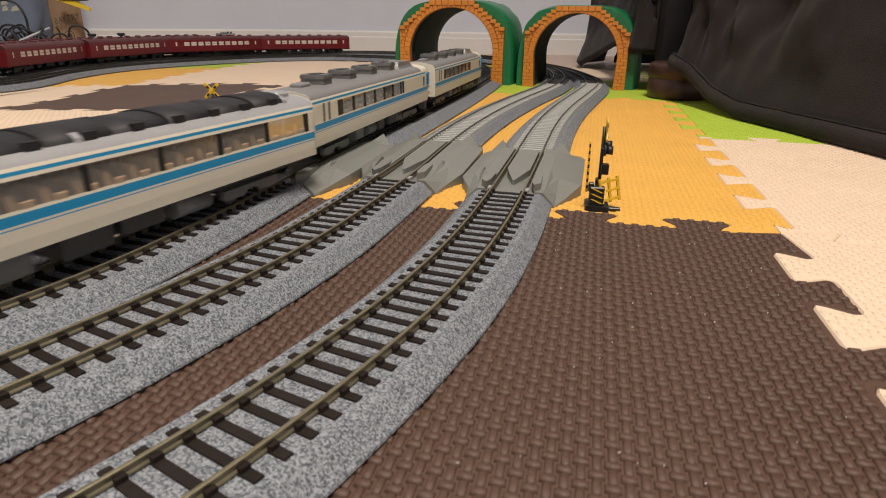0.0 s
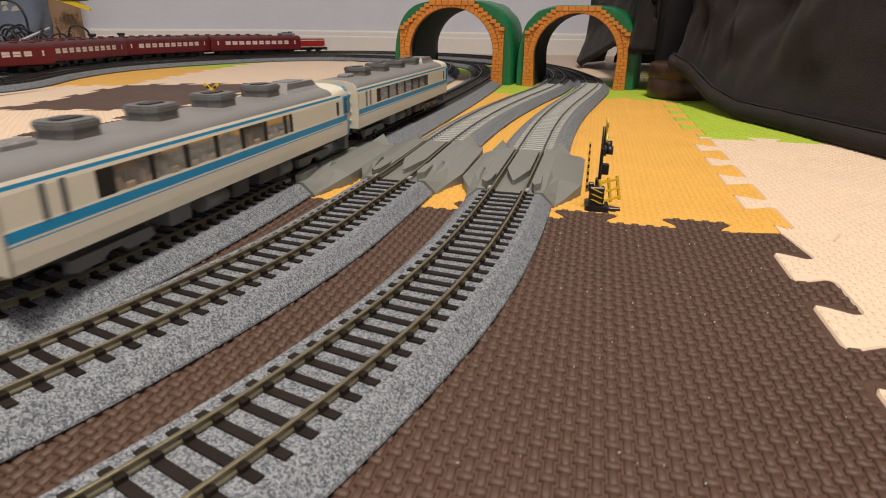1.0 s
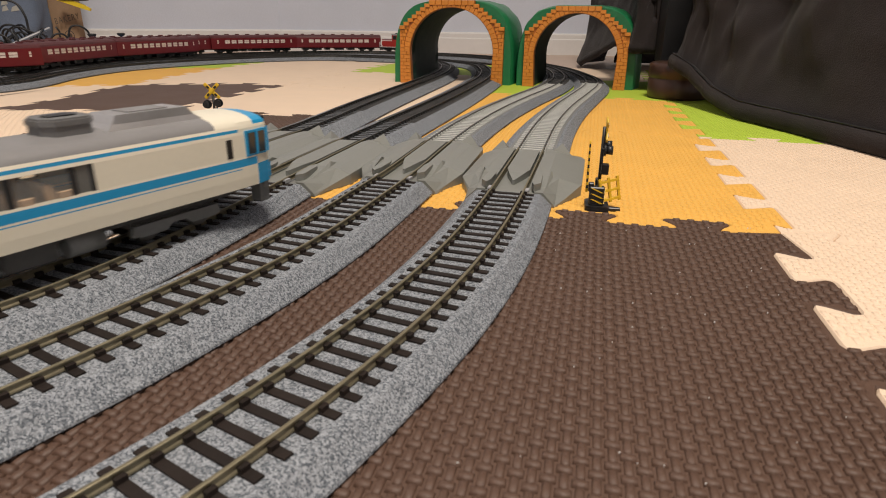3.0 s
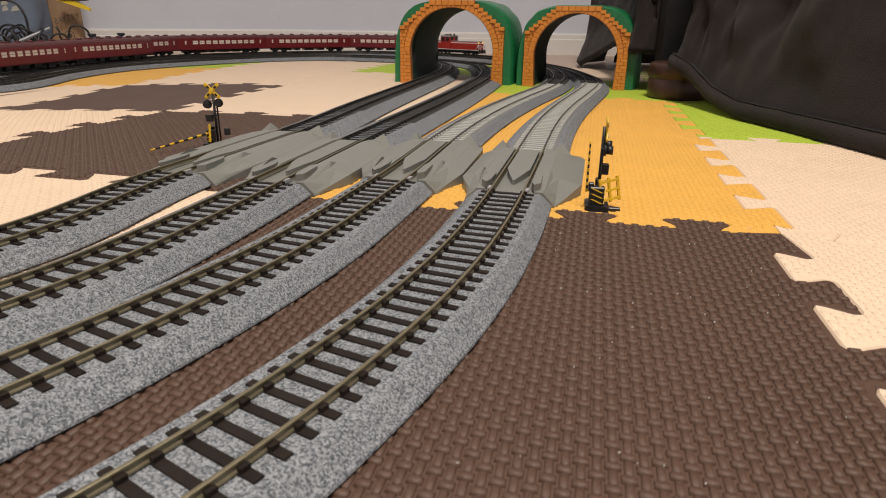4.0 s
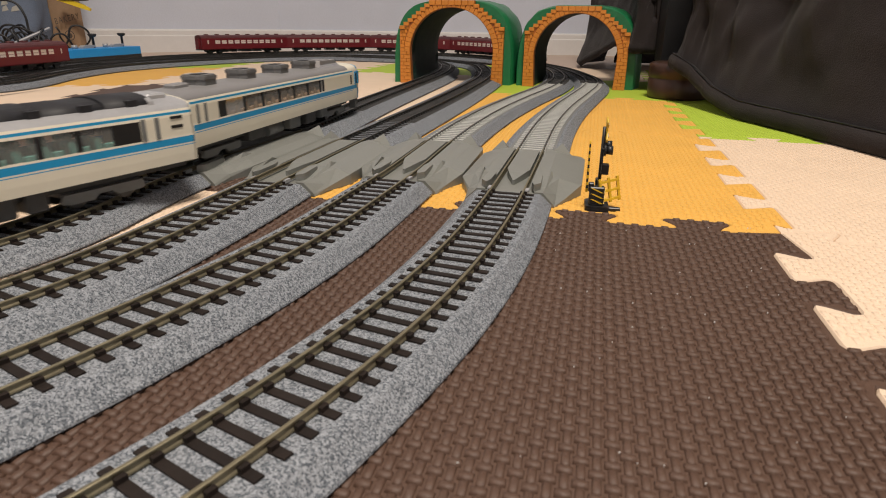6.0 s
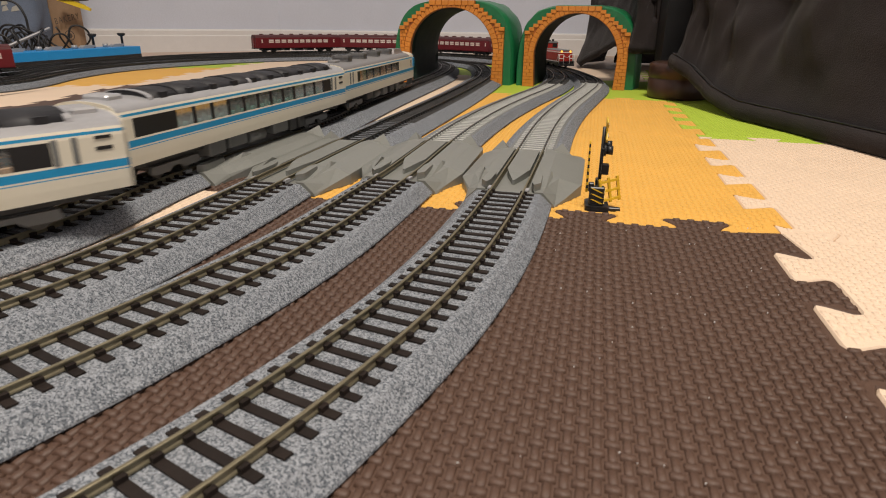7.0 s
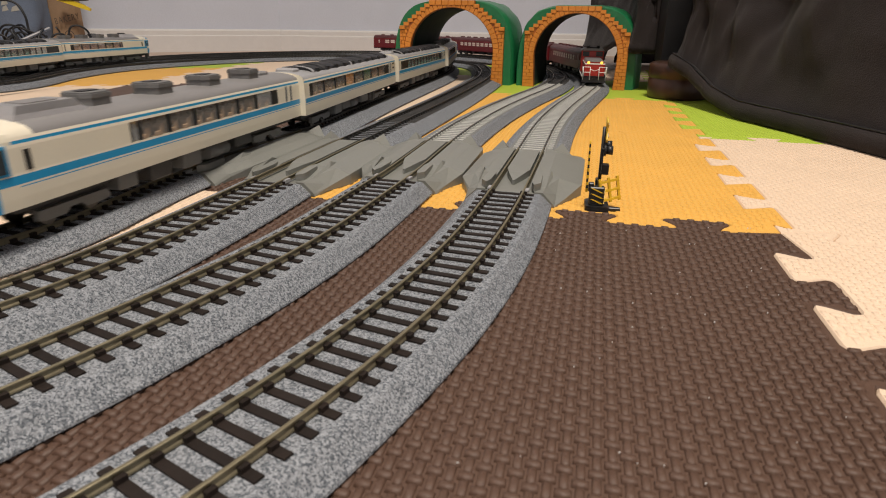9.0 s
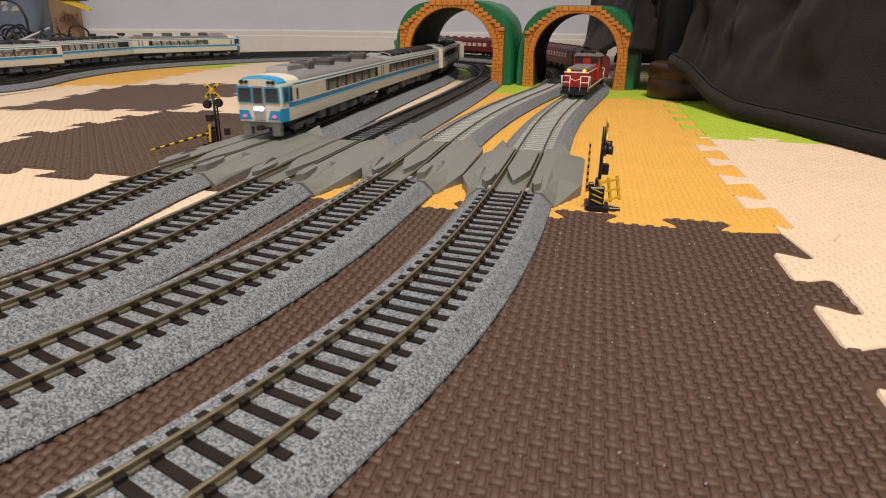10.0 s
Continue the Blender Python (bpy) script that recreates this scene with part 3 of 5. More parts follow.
def crossing(k, left, right):
    line = LINE[k]
    a, b, _ = SPAN[k]
    ob = tagged(new("level_crossing"), "grey plastic road crossing plates set round the model rails", "level crossing", "crossing plates")
    h, mid = .0117, GAUGE - .0020
    s0, s1 = a + .003, b + .014
    faceted(line, a + .020, b + .004, [(0, [(-.0006, .0105), (0, .0106), (.0006, .0105)]), (.16, [(-mid * .72, h), (0, h), (mid * .72, h)]), (.26, [(-mid, h), (0, h), (mid, h)]), (.90, [(-mid, h), (0, h), (mid, h)]), (1, [(-mid * .9, .0095), (0, .0095), (mid * .9, .0095)])], "centre_panel", ob)
    for sgn, wide in ((-1, left), (1, right)):
        g = GAUGE + .0021
        rows = [(0, [(g + .003, .0084), (.0190, .0084), (.0255, .0020), (.0262, .0008)]),
                (.10, [(g + .001, .0088), (.0200, .0088), (.0262, .0048), (wide * .80, .0030)]),
                (.24, [(g, .0112), (.0195, .0114), (.0262, .0102), (wide, .0072)]),
                (.84, [(g, .0112), (.0195, .0114), (.0262, .0102), (wide, .0072)]),
                (.95, [(g, .0100), (.0190, .0100), (.0258, .0060), (wide * .93, .0060)]),
                (1, [(g + .003, .0086), (.0185, .0084), (.0250, .0020), (wide * .75, .0020)])]
        faceted(line, s0, s1, [(f, [(sgn * q, z) for q, z in row]) for f, row in rows], "side_plate", ob)
        shard(line, s0, s1, [(.06, sgn * .0200, .0080), (.34, sgn * .0215, .0105), (.13, sgn * .0272, .0035)], (.27, sgn * .0208, .0136), ob)
        shard(line, s0, s1, [(.86, sgn * .0150, .0095), (.93, sgn * .0310, .0060), (1.02, sgn * .0165, .0070)], (.98, sgn * .0225, .0148), ob)
        bm = bmesh.new()
        slab(bm, [(-.010, .0015), (-.005, .0050), (.016, .0042), (.021, .0010), (.014, -.0006), (-.004, -.0002)], .0086, .0126)
        lip = part("guide_lip", bm, M_PLATE, ob)
        lip.matrix_basis = on_line(line, a + .014, 0, sgn * (g + .0010)) @ Matrix.Diagonal((1, -sgn, 1, 1))


for k, wl, wr in (("A", .034, .040), ("B", .034, .036), ("C", .033, .036), ("D", .038, .034)):
    crossing(k, wl, wr)


# ---- toy tunnels: an orange brick portal on a green hood ----
def tunnel(x, y, heading, words, size=1.0, deep=.20):
    """Front face in the local xz plane, the hood runs along +y."""
    ob = tagged(new("toy_tunnel"), words, "toy tunnel", "toy tunnels")
    ob.matrix_basis = pose(x, y, 0, 0, 0, heading) @ Matrix.Scale(size, 4)
    ri, ro, spring, shoulder, top, flat = .0685, .0855, .050, .0900, .1290, .0370

    def inner(t, r):
        """The opening: legs draw in a little to the foot, a half round above."""
        if t < 0 or t > 1:
            f = 1 + t if t < 0 else 2 - t
            return ((-1 if t < 0 else 1) * (r - .0025 * (1 - f)), spring * f)
        a = math.pi * (1 - t)
        return (r * math.cos(a), spring + r * math.sin(a))
    ts = [-1, -.66, -.33] + [i / 24 for i in range(25)] + [1.33, 1.66, 2]
    # hood: a bulging green shell with a hill-like, uneven outside; the inside is coloured as shaded
    bm = bmesh.new()
    rng = random.Random(7)
    rings_o, rings_i, nd, na = [], [], 8, 30
    for d in range(nd):
        yy = .006 + (deep - .006) * d / (nd - 1)
        swell = math.sin(math.pi * (.10 + .75 * d / (nd - 1)))
        W, H = .0925 + .016 * swell, .1275 + .005 * swell
        ring = []
        for q in range(na + 1):
            a = math.pi * (1 - q / na)
            c, n = math.cos(a), math.sin(a)
            k = 1 + (.022 * noise.noise((q * .45, d * .9, 4.2)) if 0 < d < nd - 1 else 0)
            ring.append(bm.verts.new((math.copysign(abs(c) ** .556, c) * W * k, yy, 0 if q in (0, na) else max(n, 0) ** .556 * H * k)))
        rings_o.append(ring)
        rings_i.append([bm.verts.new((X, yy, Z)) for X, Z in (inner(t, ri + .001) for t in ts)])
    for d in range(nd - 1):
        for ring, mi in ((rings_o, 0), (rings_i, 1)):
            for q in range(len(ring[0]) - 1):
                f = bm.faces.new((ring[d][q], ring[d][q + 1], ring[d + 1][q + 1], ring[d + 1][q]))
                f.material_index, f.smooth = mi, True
    for d in (0, nd - 1):
        rim = rings_o[d] + rings_i[d][::-1]
        bm.faces.new(rim)
    bm.normal_update()
    bmesh.ops.triangulate(bm, faces=[f for f in bm.faces if len(f.verts) > 4], ngon_method="EAR_CLIP")
    part("hood", bm, [M_GREEN, M_GREEN_SHADED], ob, "moulded green hill-shaped hood")
    # backing of the portal with a stepped outer outline
    sx, sz = (ro - flat) / 7, (top - shoulder) / 7
    stair = []
    for i in range(8):
        stair += [(ro - i * sx, shoulder + i * sz), (ro - (i + 1) * sx, shoulder + i * sz)]
    stair[-1] = (0, top)
    out = [(-(ro), 0)] + [(-X, Z) for X, Z in stair[:-1]] + [stair[-1]] + stair[-2::-1] + [(ro, 0)]
    inn = [inner(t, ri) for t in ts]
    bm = bmesh.new()
    slab(bm, out + inn[::-1], -.004, .008, axis="y")
    bm.normal_update()
    bmesh.ops.triangulate(bm, faces=[f for f in bm.faces if len(f.verts) > 4], ngon_method="EAR_CLIP")
    portal = part("portal", bm, M_JOINT, ob, "orange portal moulded as brickwork")

    def brick(corners, rise=.0014):
        bm = bmesh.new()
        c = np.mean(corners, 0)
        shrink = lambda g: [c + (np.array(p) - c) * (1 - g / max(.0025, np.hypot(*(np.array(p) - c)))) for p in corners]
        lo = [bm.verts.new((p[0], -.0041, p[1])) for p in shrink(.00015)]
        md = [bm.verts.new((p[0], -.0041 - rise * .7, p[1])) for p in shrink(.0003)]
        hi = [bm.verts.new((p[0], -.0041 - rise, p[1])) for p in shrink(.0008)]
        bm.faces.new(hi)
        for q in range(4):
            bm.faces.new((lo[q], lo[(q + 1) % 4], md[(q + 1) % 4], md[q]))
            bm.faces.new((md[q], md[(q + 1) % 4], hi[(q + 1) % 4], hi[q]))
        part("brick", bm, M_BRICK, portal)
    rect = lambda x0, x1, z0, z1: [np.array(v) for v in ((x0, z0), (x1, z0), (x1, z1), (x0, z1))]
    # voussoirs round the arch
    r1, arch = ri + .0098, 30
    for q in range(arch):
        a0, a1 = math.pi * q / arch, math.pi * (q + 1) / arch
        brick([np.array((r * math.cos(a), spring + r * math.sin(a))) for r, a in ((ri + .0003, a0), (r1, a0), (r1, a1), (ri + .0003, a1))])
    for sgn in (-1, 1):
        # coursed legs, long and short by turns
        courses = 16
        for c in range(courses):
            z0, z1 = c * shoulder / courses, (c + 1) * shoulder / courses
            x_in = ri - .0025 * max(0, 1 - z0 / spring) + .0003 if z1 <= spring + .001 else math.sqrt(max(r1 ** 2 - (z0 - spring) ** 2, 0))
            if z1 > spring + .001:
                x_in = max(x_in, math.sqrt(max(r1 ** 2 - max(z0 - spring, 0) ** 2, 0)))
            cut = x_in + (ro - x_in) * (.64 if c % 2 else .36)
            for p0, p1 in (((x_in, cut), (cut, ro)) if ro - x_in > .008 else ((x_in, ro),)):
                if p1 - p0 > .002:
                    brick(rect(*sorted((sgn * p0, sgn * p1)), z0, z1))
        # stepped shoulder: a proud coping brick on each step, and one tucked under it
        for i in range(7):
            X1, z1 = ro - i * sx, shoulder + i * sz
            brick(rect(*sorted((sgn * (X1 - sx - .0022), sgn * (X1 + .0006))), z1 - sz * .95, z1 + .0006), .0026)
            z_arch = spring + math.sqrt(max(r1 ** 2 - (X1 - sx) ** 2, 0)) if X1 - sx < r1 else 0
            if z1 - sz - z_arch > .003:
                brick(rect(*sorted((sgn * (X1 - sx), sgn * X1)), max(z_arch, z1 - 2 * sz), z1 - sz))
    for q in range(7):
        X0 = -flat + q * flat * 2 / 7
        brick(rect(X0, X0 + flat * 2 / 7, top - .0072, top + .0006), .0026)
    return ob


tunnel(.0092, 1.049, -11, "orange brick-pattern toy tunnel with a green hood over two tracks", 1.0, .225)
tunnel(.2040, 1.010, -17, "orange brick-pattern toy tunnel with a green hood beside the blanket", .945, .155)


# ---- low table draped with a dark fleece blanket ----
def blanket(path, lift, phase):
    """A heavy cloth that hangs from the table: its lower edge follows the path, raised by lift."""
    ob = tagged(new("fleece_blanket"), "dark grey fleece blanket hanging from a low table to the mats", "blanket", "draped blankets")
    n, rows = 220, 46
    P = np.array(path)
    u = np.linspace(0, len(P) - 1, n)
    i = np.minimum(u.astype(int), len(P) - 2)
    f = u - i
    f = f * f * (3 - 2 * f) * .35 + f * .65
    Q = P[i] * (1 - f)[:, None] + P[i + 1] * f[:, None]
    low = np.interp(u, range(len(lift)), lift)
    w = np.hanning(13)
    w /= w.sum()
    Q = np.stack([np.convolve(np.r_[[Q[0, c]] * 6, Q[:, c], [Q[-1, c]] * 6], w, "valid") for c in (0, 1)], 1)
    low = np.convolve(np.r_[[low[0]] * 6, low, [low[-1]] * 6], w, "valid")
    bm = bmesh.new()
    V = []
    for r in range(rows):
        g = r / (rows - 1)
        V.append([])
        for c in range(n):
            z = low[c] + .004 + (.34 - low[c]) * g
            out = .012 * math.exp(-g * 7) * (1 - min(1, low[c] / .05) * .7)
            calm = .75 + .45 * min(1, max(0, (c - 60) / 50))
            k = c + phase
            fold = .012 * math.sin(k * .11 + 1.5 * math.sin(k * .05) - g * 1.2) * g * calm + .024 * noise.noise((k * .05, r * .07, 3.1)) * min(1, g * 4) + .005 * noise.noise((k * .16, r * .22, 1.1)) * min(1, g * 4)
            lean = .035 * g
            V[-1].append(bm.verts.new((Q[c, 0] - out + fold + lean, Q[c, 1], z)))
    for r in range(rows - 1):
        for c in range(n - 1):
            bm.faces.new((V[r][c], V[r][c + 1], V[r + 1][c + 1], V[r + 1][c])).smooth = True
    cloth = part("cloth", bm, M_FLEECE, ob, smooth=True)
    s = cloth.modifiers.new("thick", "SOLIDIFY")
    s.thickness, s.offset = .007, 1
    # hem: a broad turned-up border with a stitched groove above it
    idx = list(range(0, n, 2))
    edge_pts = [Vector((Q[c, 0] - .012 * (1 - min(1, low[c] / .05) * .7), Q[c, 1], low[c] + .004)) for c in idx]
    bm = bmesh.new()
    rings = []
    for k, p in enumerate(edge_pts):
        side = edge_pts[min(k + 1, len(idx) - 1)] - edge_pts[max(k - 1, 0)]
        out = Vector((-side.y, side.x, 0)).normalized()
        out = out if out.x < 0 else -out
        wob = .0012 * noise.noise((k * .35, 2.0, 0))
        rings.append([bm.verts.new(p + out * o + Vector((0, 0, z))) for o, z in ((-.004, 0), (.001 + wob, -.0036), (.0045 + wob, -.001), (.0060 + wob, .004), (.0054 + wob, .0095 + wob), (.0036, .0138 + wob), (.0002, .0156), (-.004, .0146))])
    for A, B in zip(rings, rings[1:]):
        for q in range(8):
            bm.faces.new((A[q], A[(q + 1) % 8], B[(q + 1) % 8], B[q])).smooth = True
    part("hem", bm, M_FLEECE, ob, "broad turned-up hem", smooth=True)
    tube("seam", [p + Vector((-.0014, 0, .0162)) for p in edge_pts[::2]], .0008, M_BLACK, ob, "stitched seam above the hem")
    return ob


blanket([(.403, .20), (.378, .40), (.367, .48), (.352, .60), (.335, .69), (.329, .76), (.321, .805), (.310, .835), (.309, .855), (.325, .870), (.36, .89)],
        [0, 0, 0, 0, .001, .012, .030, .040, .0425, .043, .043], 0)
blanket([(.375, .885), (.372, .94), (.35, .968), (.325, .972), (.300, .968), (.288, .976), (.289, 1.0), (.300, 1.06), (.316, 1.12), (.332, 1.25), (.345, 1.38), (.332, 1.50), (.350, 1.62), (.45, 1.75)],
        [.05, .054, .055, .055, .055, .055, .055, .056, .057, .056, .035, .001, 0, 0], 40)
blanket([(.45, 1.66), (.60, 1.68), (.75, 1.67), (.90, 1.68), (1.05, 1.67), (1.27, 1.68)], [0] * 6, 90)


bm = bmesh.new()
lathe(bm, [(.036, 0), (.0395, .001), (.041, .004), (.0418, .026), (.0408, .0270), (.0408, .0280), (.0420, .0292), (.0422, .044), (.0410, .0475), (.037, .049), (.014, .049)], 48, (.330, .892))
leg = tagged(new("table_leg"), "dark brown round plastic riser under a table leg", "table leg")
part("riser", bm, M_LEG, leg, smooth=False)
bm = bmesh.new()
box(bm, .312, .345, .925, .955, .048, .336)
part("post", bm, M_BLACK, leg)
bm = bevelled(.36, 1.25, .1, 1.6, .338, .36, .006)
table = tagged(new("low_table"), "dark low table under a hanging fleece blanket", "table")
part("tabletop", bm, M_LEG, table)
# ---- trains; a car's space: x along it, y to its left, z above the rail heads ----
SIDE = [(.0198, .0140), (.0200, .0190), (.0200, .0238), (.0200, .0243), (.0200, .0252), (.0200, .0292), (.0199, .0303), (.0197, .0416), (.0195, .0431), (.0194, .0446), (.0190, .0460)]
CROWN = [(.0190, .0460), (.0183, .0478), (.0158, .0497), (.0110, .0510), (.0055, .0517), (0, .0519)]


def bogie(parent, x, wheelbase, side_mat, r=.0052):
    ob = part("bogie", bevelled(x - wheelbase * .8, x + wheelbase * .8, -.0115, .0115, .0065, .0100, .0008, 1), M_UNDER, parent)
    for sgn in (-1, 1):
        bm = bmesh.new()
        slab(bm, [(x - wheelbase * .85, .0045), (x - wheelbase * .7, .0035), (x - wheelbase * .25, .0035), (x - wheelbase * .12, .0060), (x + wheelbase * .12, .0060), (x + wheelbase * .25, .0035), (x + wheelbase * .7, .0035), (x + wheelbase * .85, .0045), (x + wheelbase * .8, .0085), (x - wheelbase * .8, .0085)], sgn * .0128 - .0012, sgn * .0128 + .0012, axis="y")
        part("side_frame", bm, side_mat, ob)
    for dx in (-wheelbase / 2, wheelbase / 2):
        bm = bmesh.new()
        for sgn in (-1, 1):
            rod(bm, (x + dx, sgn * .0080, r), (x + dx, sgn * .0104, r), r, 16)
            rod(bm, (x + dx, sgn * .0074, r), (x + dx, sgn * .0080, r), r + .0007, 16)
        rod(bm, (x + dx, -.0076, r), (x + dx, .0076, r), .0012, 8)
        part("wheelset", bm, M_STEEL, ob, "dull metal wheels on an axle")
    return ob


def side_sheet(sgn, x0, x1, panes, band, rows, mats_of, holes):
    """One car side as a thick sheet of cells, left open at the panes."""
    bm = bmesh.new()
    xs = sorted({x0, x1, band[0], band[1], *[p for q in panes for p in q]})
    for a, b in zip(xs, xs[1:]):
        mid = (a + b) / 2
        for r in range(len(rows) - 1):
            zm = (rows[r][1] + rows[r + 1][1]) / 2
            hole = r in holes and any(q[0] < mid < q[1] for q in panes)
            if hole:
                continue
            mi = mats_of(mid, zm, r)
            (ya, za), (yb, zb) = rows[r], rows[r + 1]
            v = [bm.verts.new(p) for p in ((a, sgn * ya, za), (b, sgn * ya, za), (b, sgn * yb, zb), (a, sgn * yb, zb))]
            bm.faces.new(v).material_index = mi
            w = [bm.verts.new((p.co.x, p.co.y - sgn * .0010, p.co.z)) for p in v]
            bm.faces.new(w[::-1]).material_index = mi
            if r in holes:
                for q in range(4):
                    bm.faces.new((v[q], v[(q + 1) % 4], w[(q + 1) % 4], w[q])).material_index = mi
    bmesh.ops.remove_doubles(bm, verts=bm.verts, dist=.00002)
    return bm


def railcar(length, cab, dark, lit=False, words="", seats=None, panes_n=6):
    ob = tagged(new("railcar"), words, "model railcar", "blue and cream railcars")
    h = length / 2
    seats = seats or M_SEAT
    # window band along the side
    if cab:
        band = (-h + .038, h - .088)
        wide = [(band[0] + .0075, band[1] - .0075)]
    else:
        band = (-h + .010, h - (.006 if panes_n == 7 else .032))
        wide = [(band[0] + (.034 if panes_n > 9 else .006), band[1] - (.002 if panes_n == 7 else .014))]
    a, b = wide[0]
    panes, pw = [], (b - a) / panes_n
    for i in range(panes_n):
        panes.append((a + i * pw + .0011, a + (i + 1) * pw - .0011))
    if cab:
        panes.append((band[1] - .0068, band[1] - .0014))
    def paint(x, z, r):
        if .0252 < z < .0292 or .0238 < z < .0243 or .0431 < z < .0446:
            if cab and x > h - .026 and z > .03:
                return 0
            return 1
        if r == 6 and band[0] < x < band[1]:
            return 2
        return 0
    end = h - (.020 if cab else 0)
    for sgn in (-1, 1):
        bm = side_sheet(sgn, -h, end, panes, band, SIDE, paint, (6,))
        part("side", bm, [M_CREAM, M_BLUE, M_BLACK], ob, "cream side with blue stripes and a black window band")
        for p in panes:
            bm = bmesh.new()
            y0, y1 = sgn * .0193, sgn * .0191
            v = [bm.verts.new(q) for q in ((p[0], y0, .0303), (p[1], y0, .0303), (p[1], y1, .0416), (p[0], y1, .0416))]
            bm.faces.new(v)
            pane = part("window_pane", bm, M_GLASS, ob)
            pane.visible_shadow = False
        # doors: a recessed leaf with two slots
        for dx in ((-h + .020,) if cab else (-h + .006, h - .020)) if not dark else ((h - .0265,) if panes_n != 7 else ()):
            bm = bmesh.new()
            for k in (-.0040, .0040):
                box(bm, dx + k - .0012, dx + k + .0012, sgn * .01995, sgn * .0203, .0300, .0425)
            part("door_slot", bm, M_UNDERLIGHT, ob, "grey door window slots")
        if dark and panes_n != 7:
            for dx, z0, z1 in ((h - .010, .0405, .0421), (h - .010, .0350, .0368)):
                bm = bmesh.new()
                box(bm, dx - .0040, dx + .0032, sgn * .0193, sgn * .02012, z0, z1)
                part("louvre", bm, M_BLACK, ob)
        if cab:
            bm = bmesh.new()
            box(bm, h - .0275, h - .0245, sgn * .0192, sgn * .02015, .0308, .0402)
            part("cab_side_window", bm, M_BLACK, ob, "narrow black cab side window")
    # roof
    bm = bmesh.new()
    prof = [(-y, z) for y, z in CROWN] + CROWN[-2::-1]
    stops = [-h, end - (.012 if cab else 0), end]
    rings = [[bm.verts.new((x, y, z)) for y, z in prof] for x in stops]
    for k in range(len(stops) - 1):
        for q in range(len(prof) - 1):
            f = bm.faces.new((rings[k][q], rings[k][q + 1], rings[k + 1][q + 1], rings[k + 1][q]))
            f.material_index, f.smooth = (1 if (cab and k == 1) else 0), True
    part("roof", bm, [M_ROOF if not dark else M_SILVER, M_CREAM], ob, "grey car roof" if not dark else "pale grey car roof")
    # flat end with gangway
    full = [(-y, z) for y, z in SIDE] + prof[1:-1] + [(y, z) for y, z in SIDE[::-1]]
    ends = [-h] if cab else [-h, h]
    for x in ends:
        sg = 1 if x > 0 else -1
        bm = bmesh.new()
        slab(bm, full, x - sg * .0012, x + sg * .0004, axis="x")
        e = part("end_wall", bm, M_CREAM, ob)
        bm = bmesh.new()
        box(bm, x, x + sg * .0028, -.0085, .0085, .0140, .0455)
        bmesh.ops.bevel(bm, geom=[d for d in bm.edges], offset=.0008, segments=1, affect="EDGES")
        part("gangway", bm, M_BLACK, e, "black gangway bellows")
        for z in (.020, .027, .034, .041):
            for y in (-.0135, .0135):
                bm = bmesh.new()
                box(bm, x + sg * .0003, x + sg * .0012, y - .0011, y + .0011, z, z + .0012)
                part("end_fitting", bm, M_CREAM, e)
    # interior
    bm = bmesh.new()
    box(bm, -h + .004, end - .012, -.0186, .0186, .0140, .0165)
    part("car_floor", bm, M_INNER, ob)
    bm = bmesh.new()
    n = int((b - a) / .0118)
    for i in range(n):
        x = a + (i + .5) * (b - a) / n
        for y in (-.0122, .0122):
            for dy in (-.0032, .0032):
                slab(bm, [(x - .0016, .0165), (x + .0016, .0165), (x + .0002, .0345), (x - .0012, .0362), (x - .0030, .0362), (x - .0036, .0345)], y + dy - .0027, y + dy + .0027, axis="y")
            slab(bm, [(x + .0012, .0245), (x + .0066, .0250), (x + .0070, .0290), (x + .0060, .0305), (x + .0014, .0295)], y - .0060, y + .0060, axis="y")
            for dy in (-.0064, .0064):
                box(bm, x + .0006, x + .0056, y + dy - .0006, y + dy + .0006, .0290, .0328)
    bmesh.ops.bevel(bm, geom=bm.edges[:], offset=.0004, segments=1, affect="EDGES")
    part("seats", bm, seats, ob, "rows of coach seats")
    bm = bmesh.new()
    for x in (-h + .030, (end - .055) if cab else h - .028):
        box(bm, x - .001, x + .001, -.0183, .0183, .0165, .0470)
    part("bulkhead", bm, M_INNER, ob)
    # nose of a driving car
    if cab:
        face = [(1.0, 0, 0), (.975, .010, 0), (.88, .0180, .0010), (.82, .020, .0022)]
        bm = bmesh.new()
        rings = []
        for k, dx, drop in face:
            ring = []
            for y, z in full:
                zz = z - drop * max(0, (z - .044) / .008)
                ring.append(bm.verts.new((end + dx, y * k, zz)))
            rings.append(ring)
        m = len(full)
        for k in range(len(face) - 1):
            for q in range(m - 1):
                f = bm.faces.new((rings[k][q], rings[k][q + 1], rings[k + 1][q + 1], rings[k + 1][q]))
                zc = sum(v.co.z for v in f.verts) / 4
                f.material_index = 1 if zc > .0462 and k > 0 or .0160 < zc < .0252 and k > 0 or .0252 < zc < .0292 and k == 0 else 0
        bm.faces.new(rings[-1])
        nose = part("nose", bm, [M_CREAM, M_BLUE], ob, "cream cab nose with a blue cap and blue lower corners")
        x = end + .0201
        for sgn in (-1, 1):
            bm = bmesh.new()
            slab(bm, [(sgn * .0050, .0300), (sgn * .0168, .0300), (sgn * .0165, .0432), (sgn * .0050, .0432)], x - .0006, x + .0005, axis="x")
            part("windscreen_frame", bm, M_BLUE, nose)
            bm = bmesh.new()
            slab(bm, [(sgn * .0060, .0312), (sgn * .0158, .0312), (sgn * .0156, .0420), (sgn * .0060, .0420)], x, x + .0008, axis="x")
            part("windscreen", bm, M_SCREEN, nose, "dark windscreen")
            bm = bmesh.new()
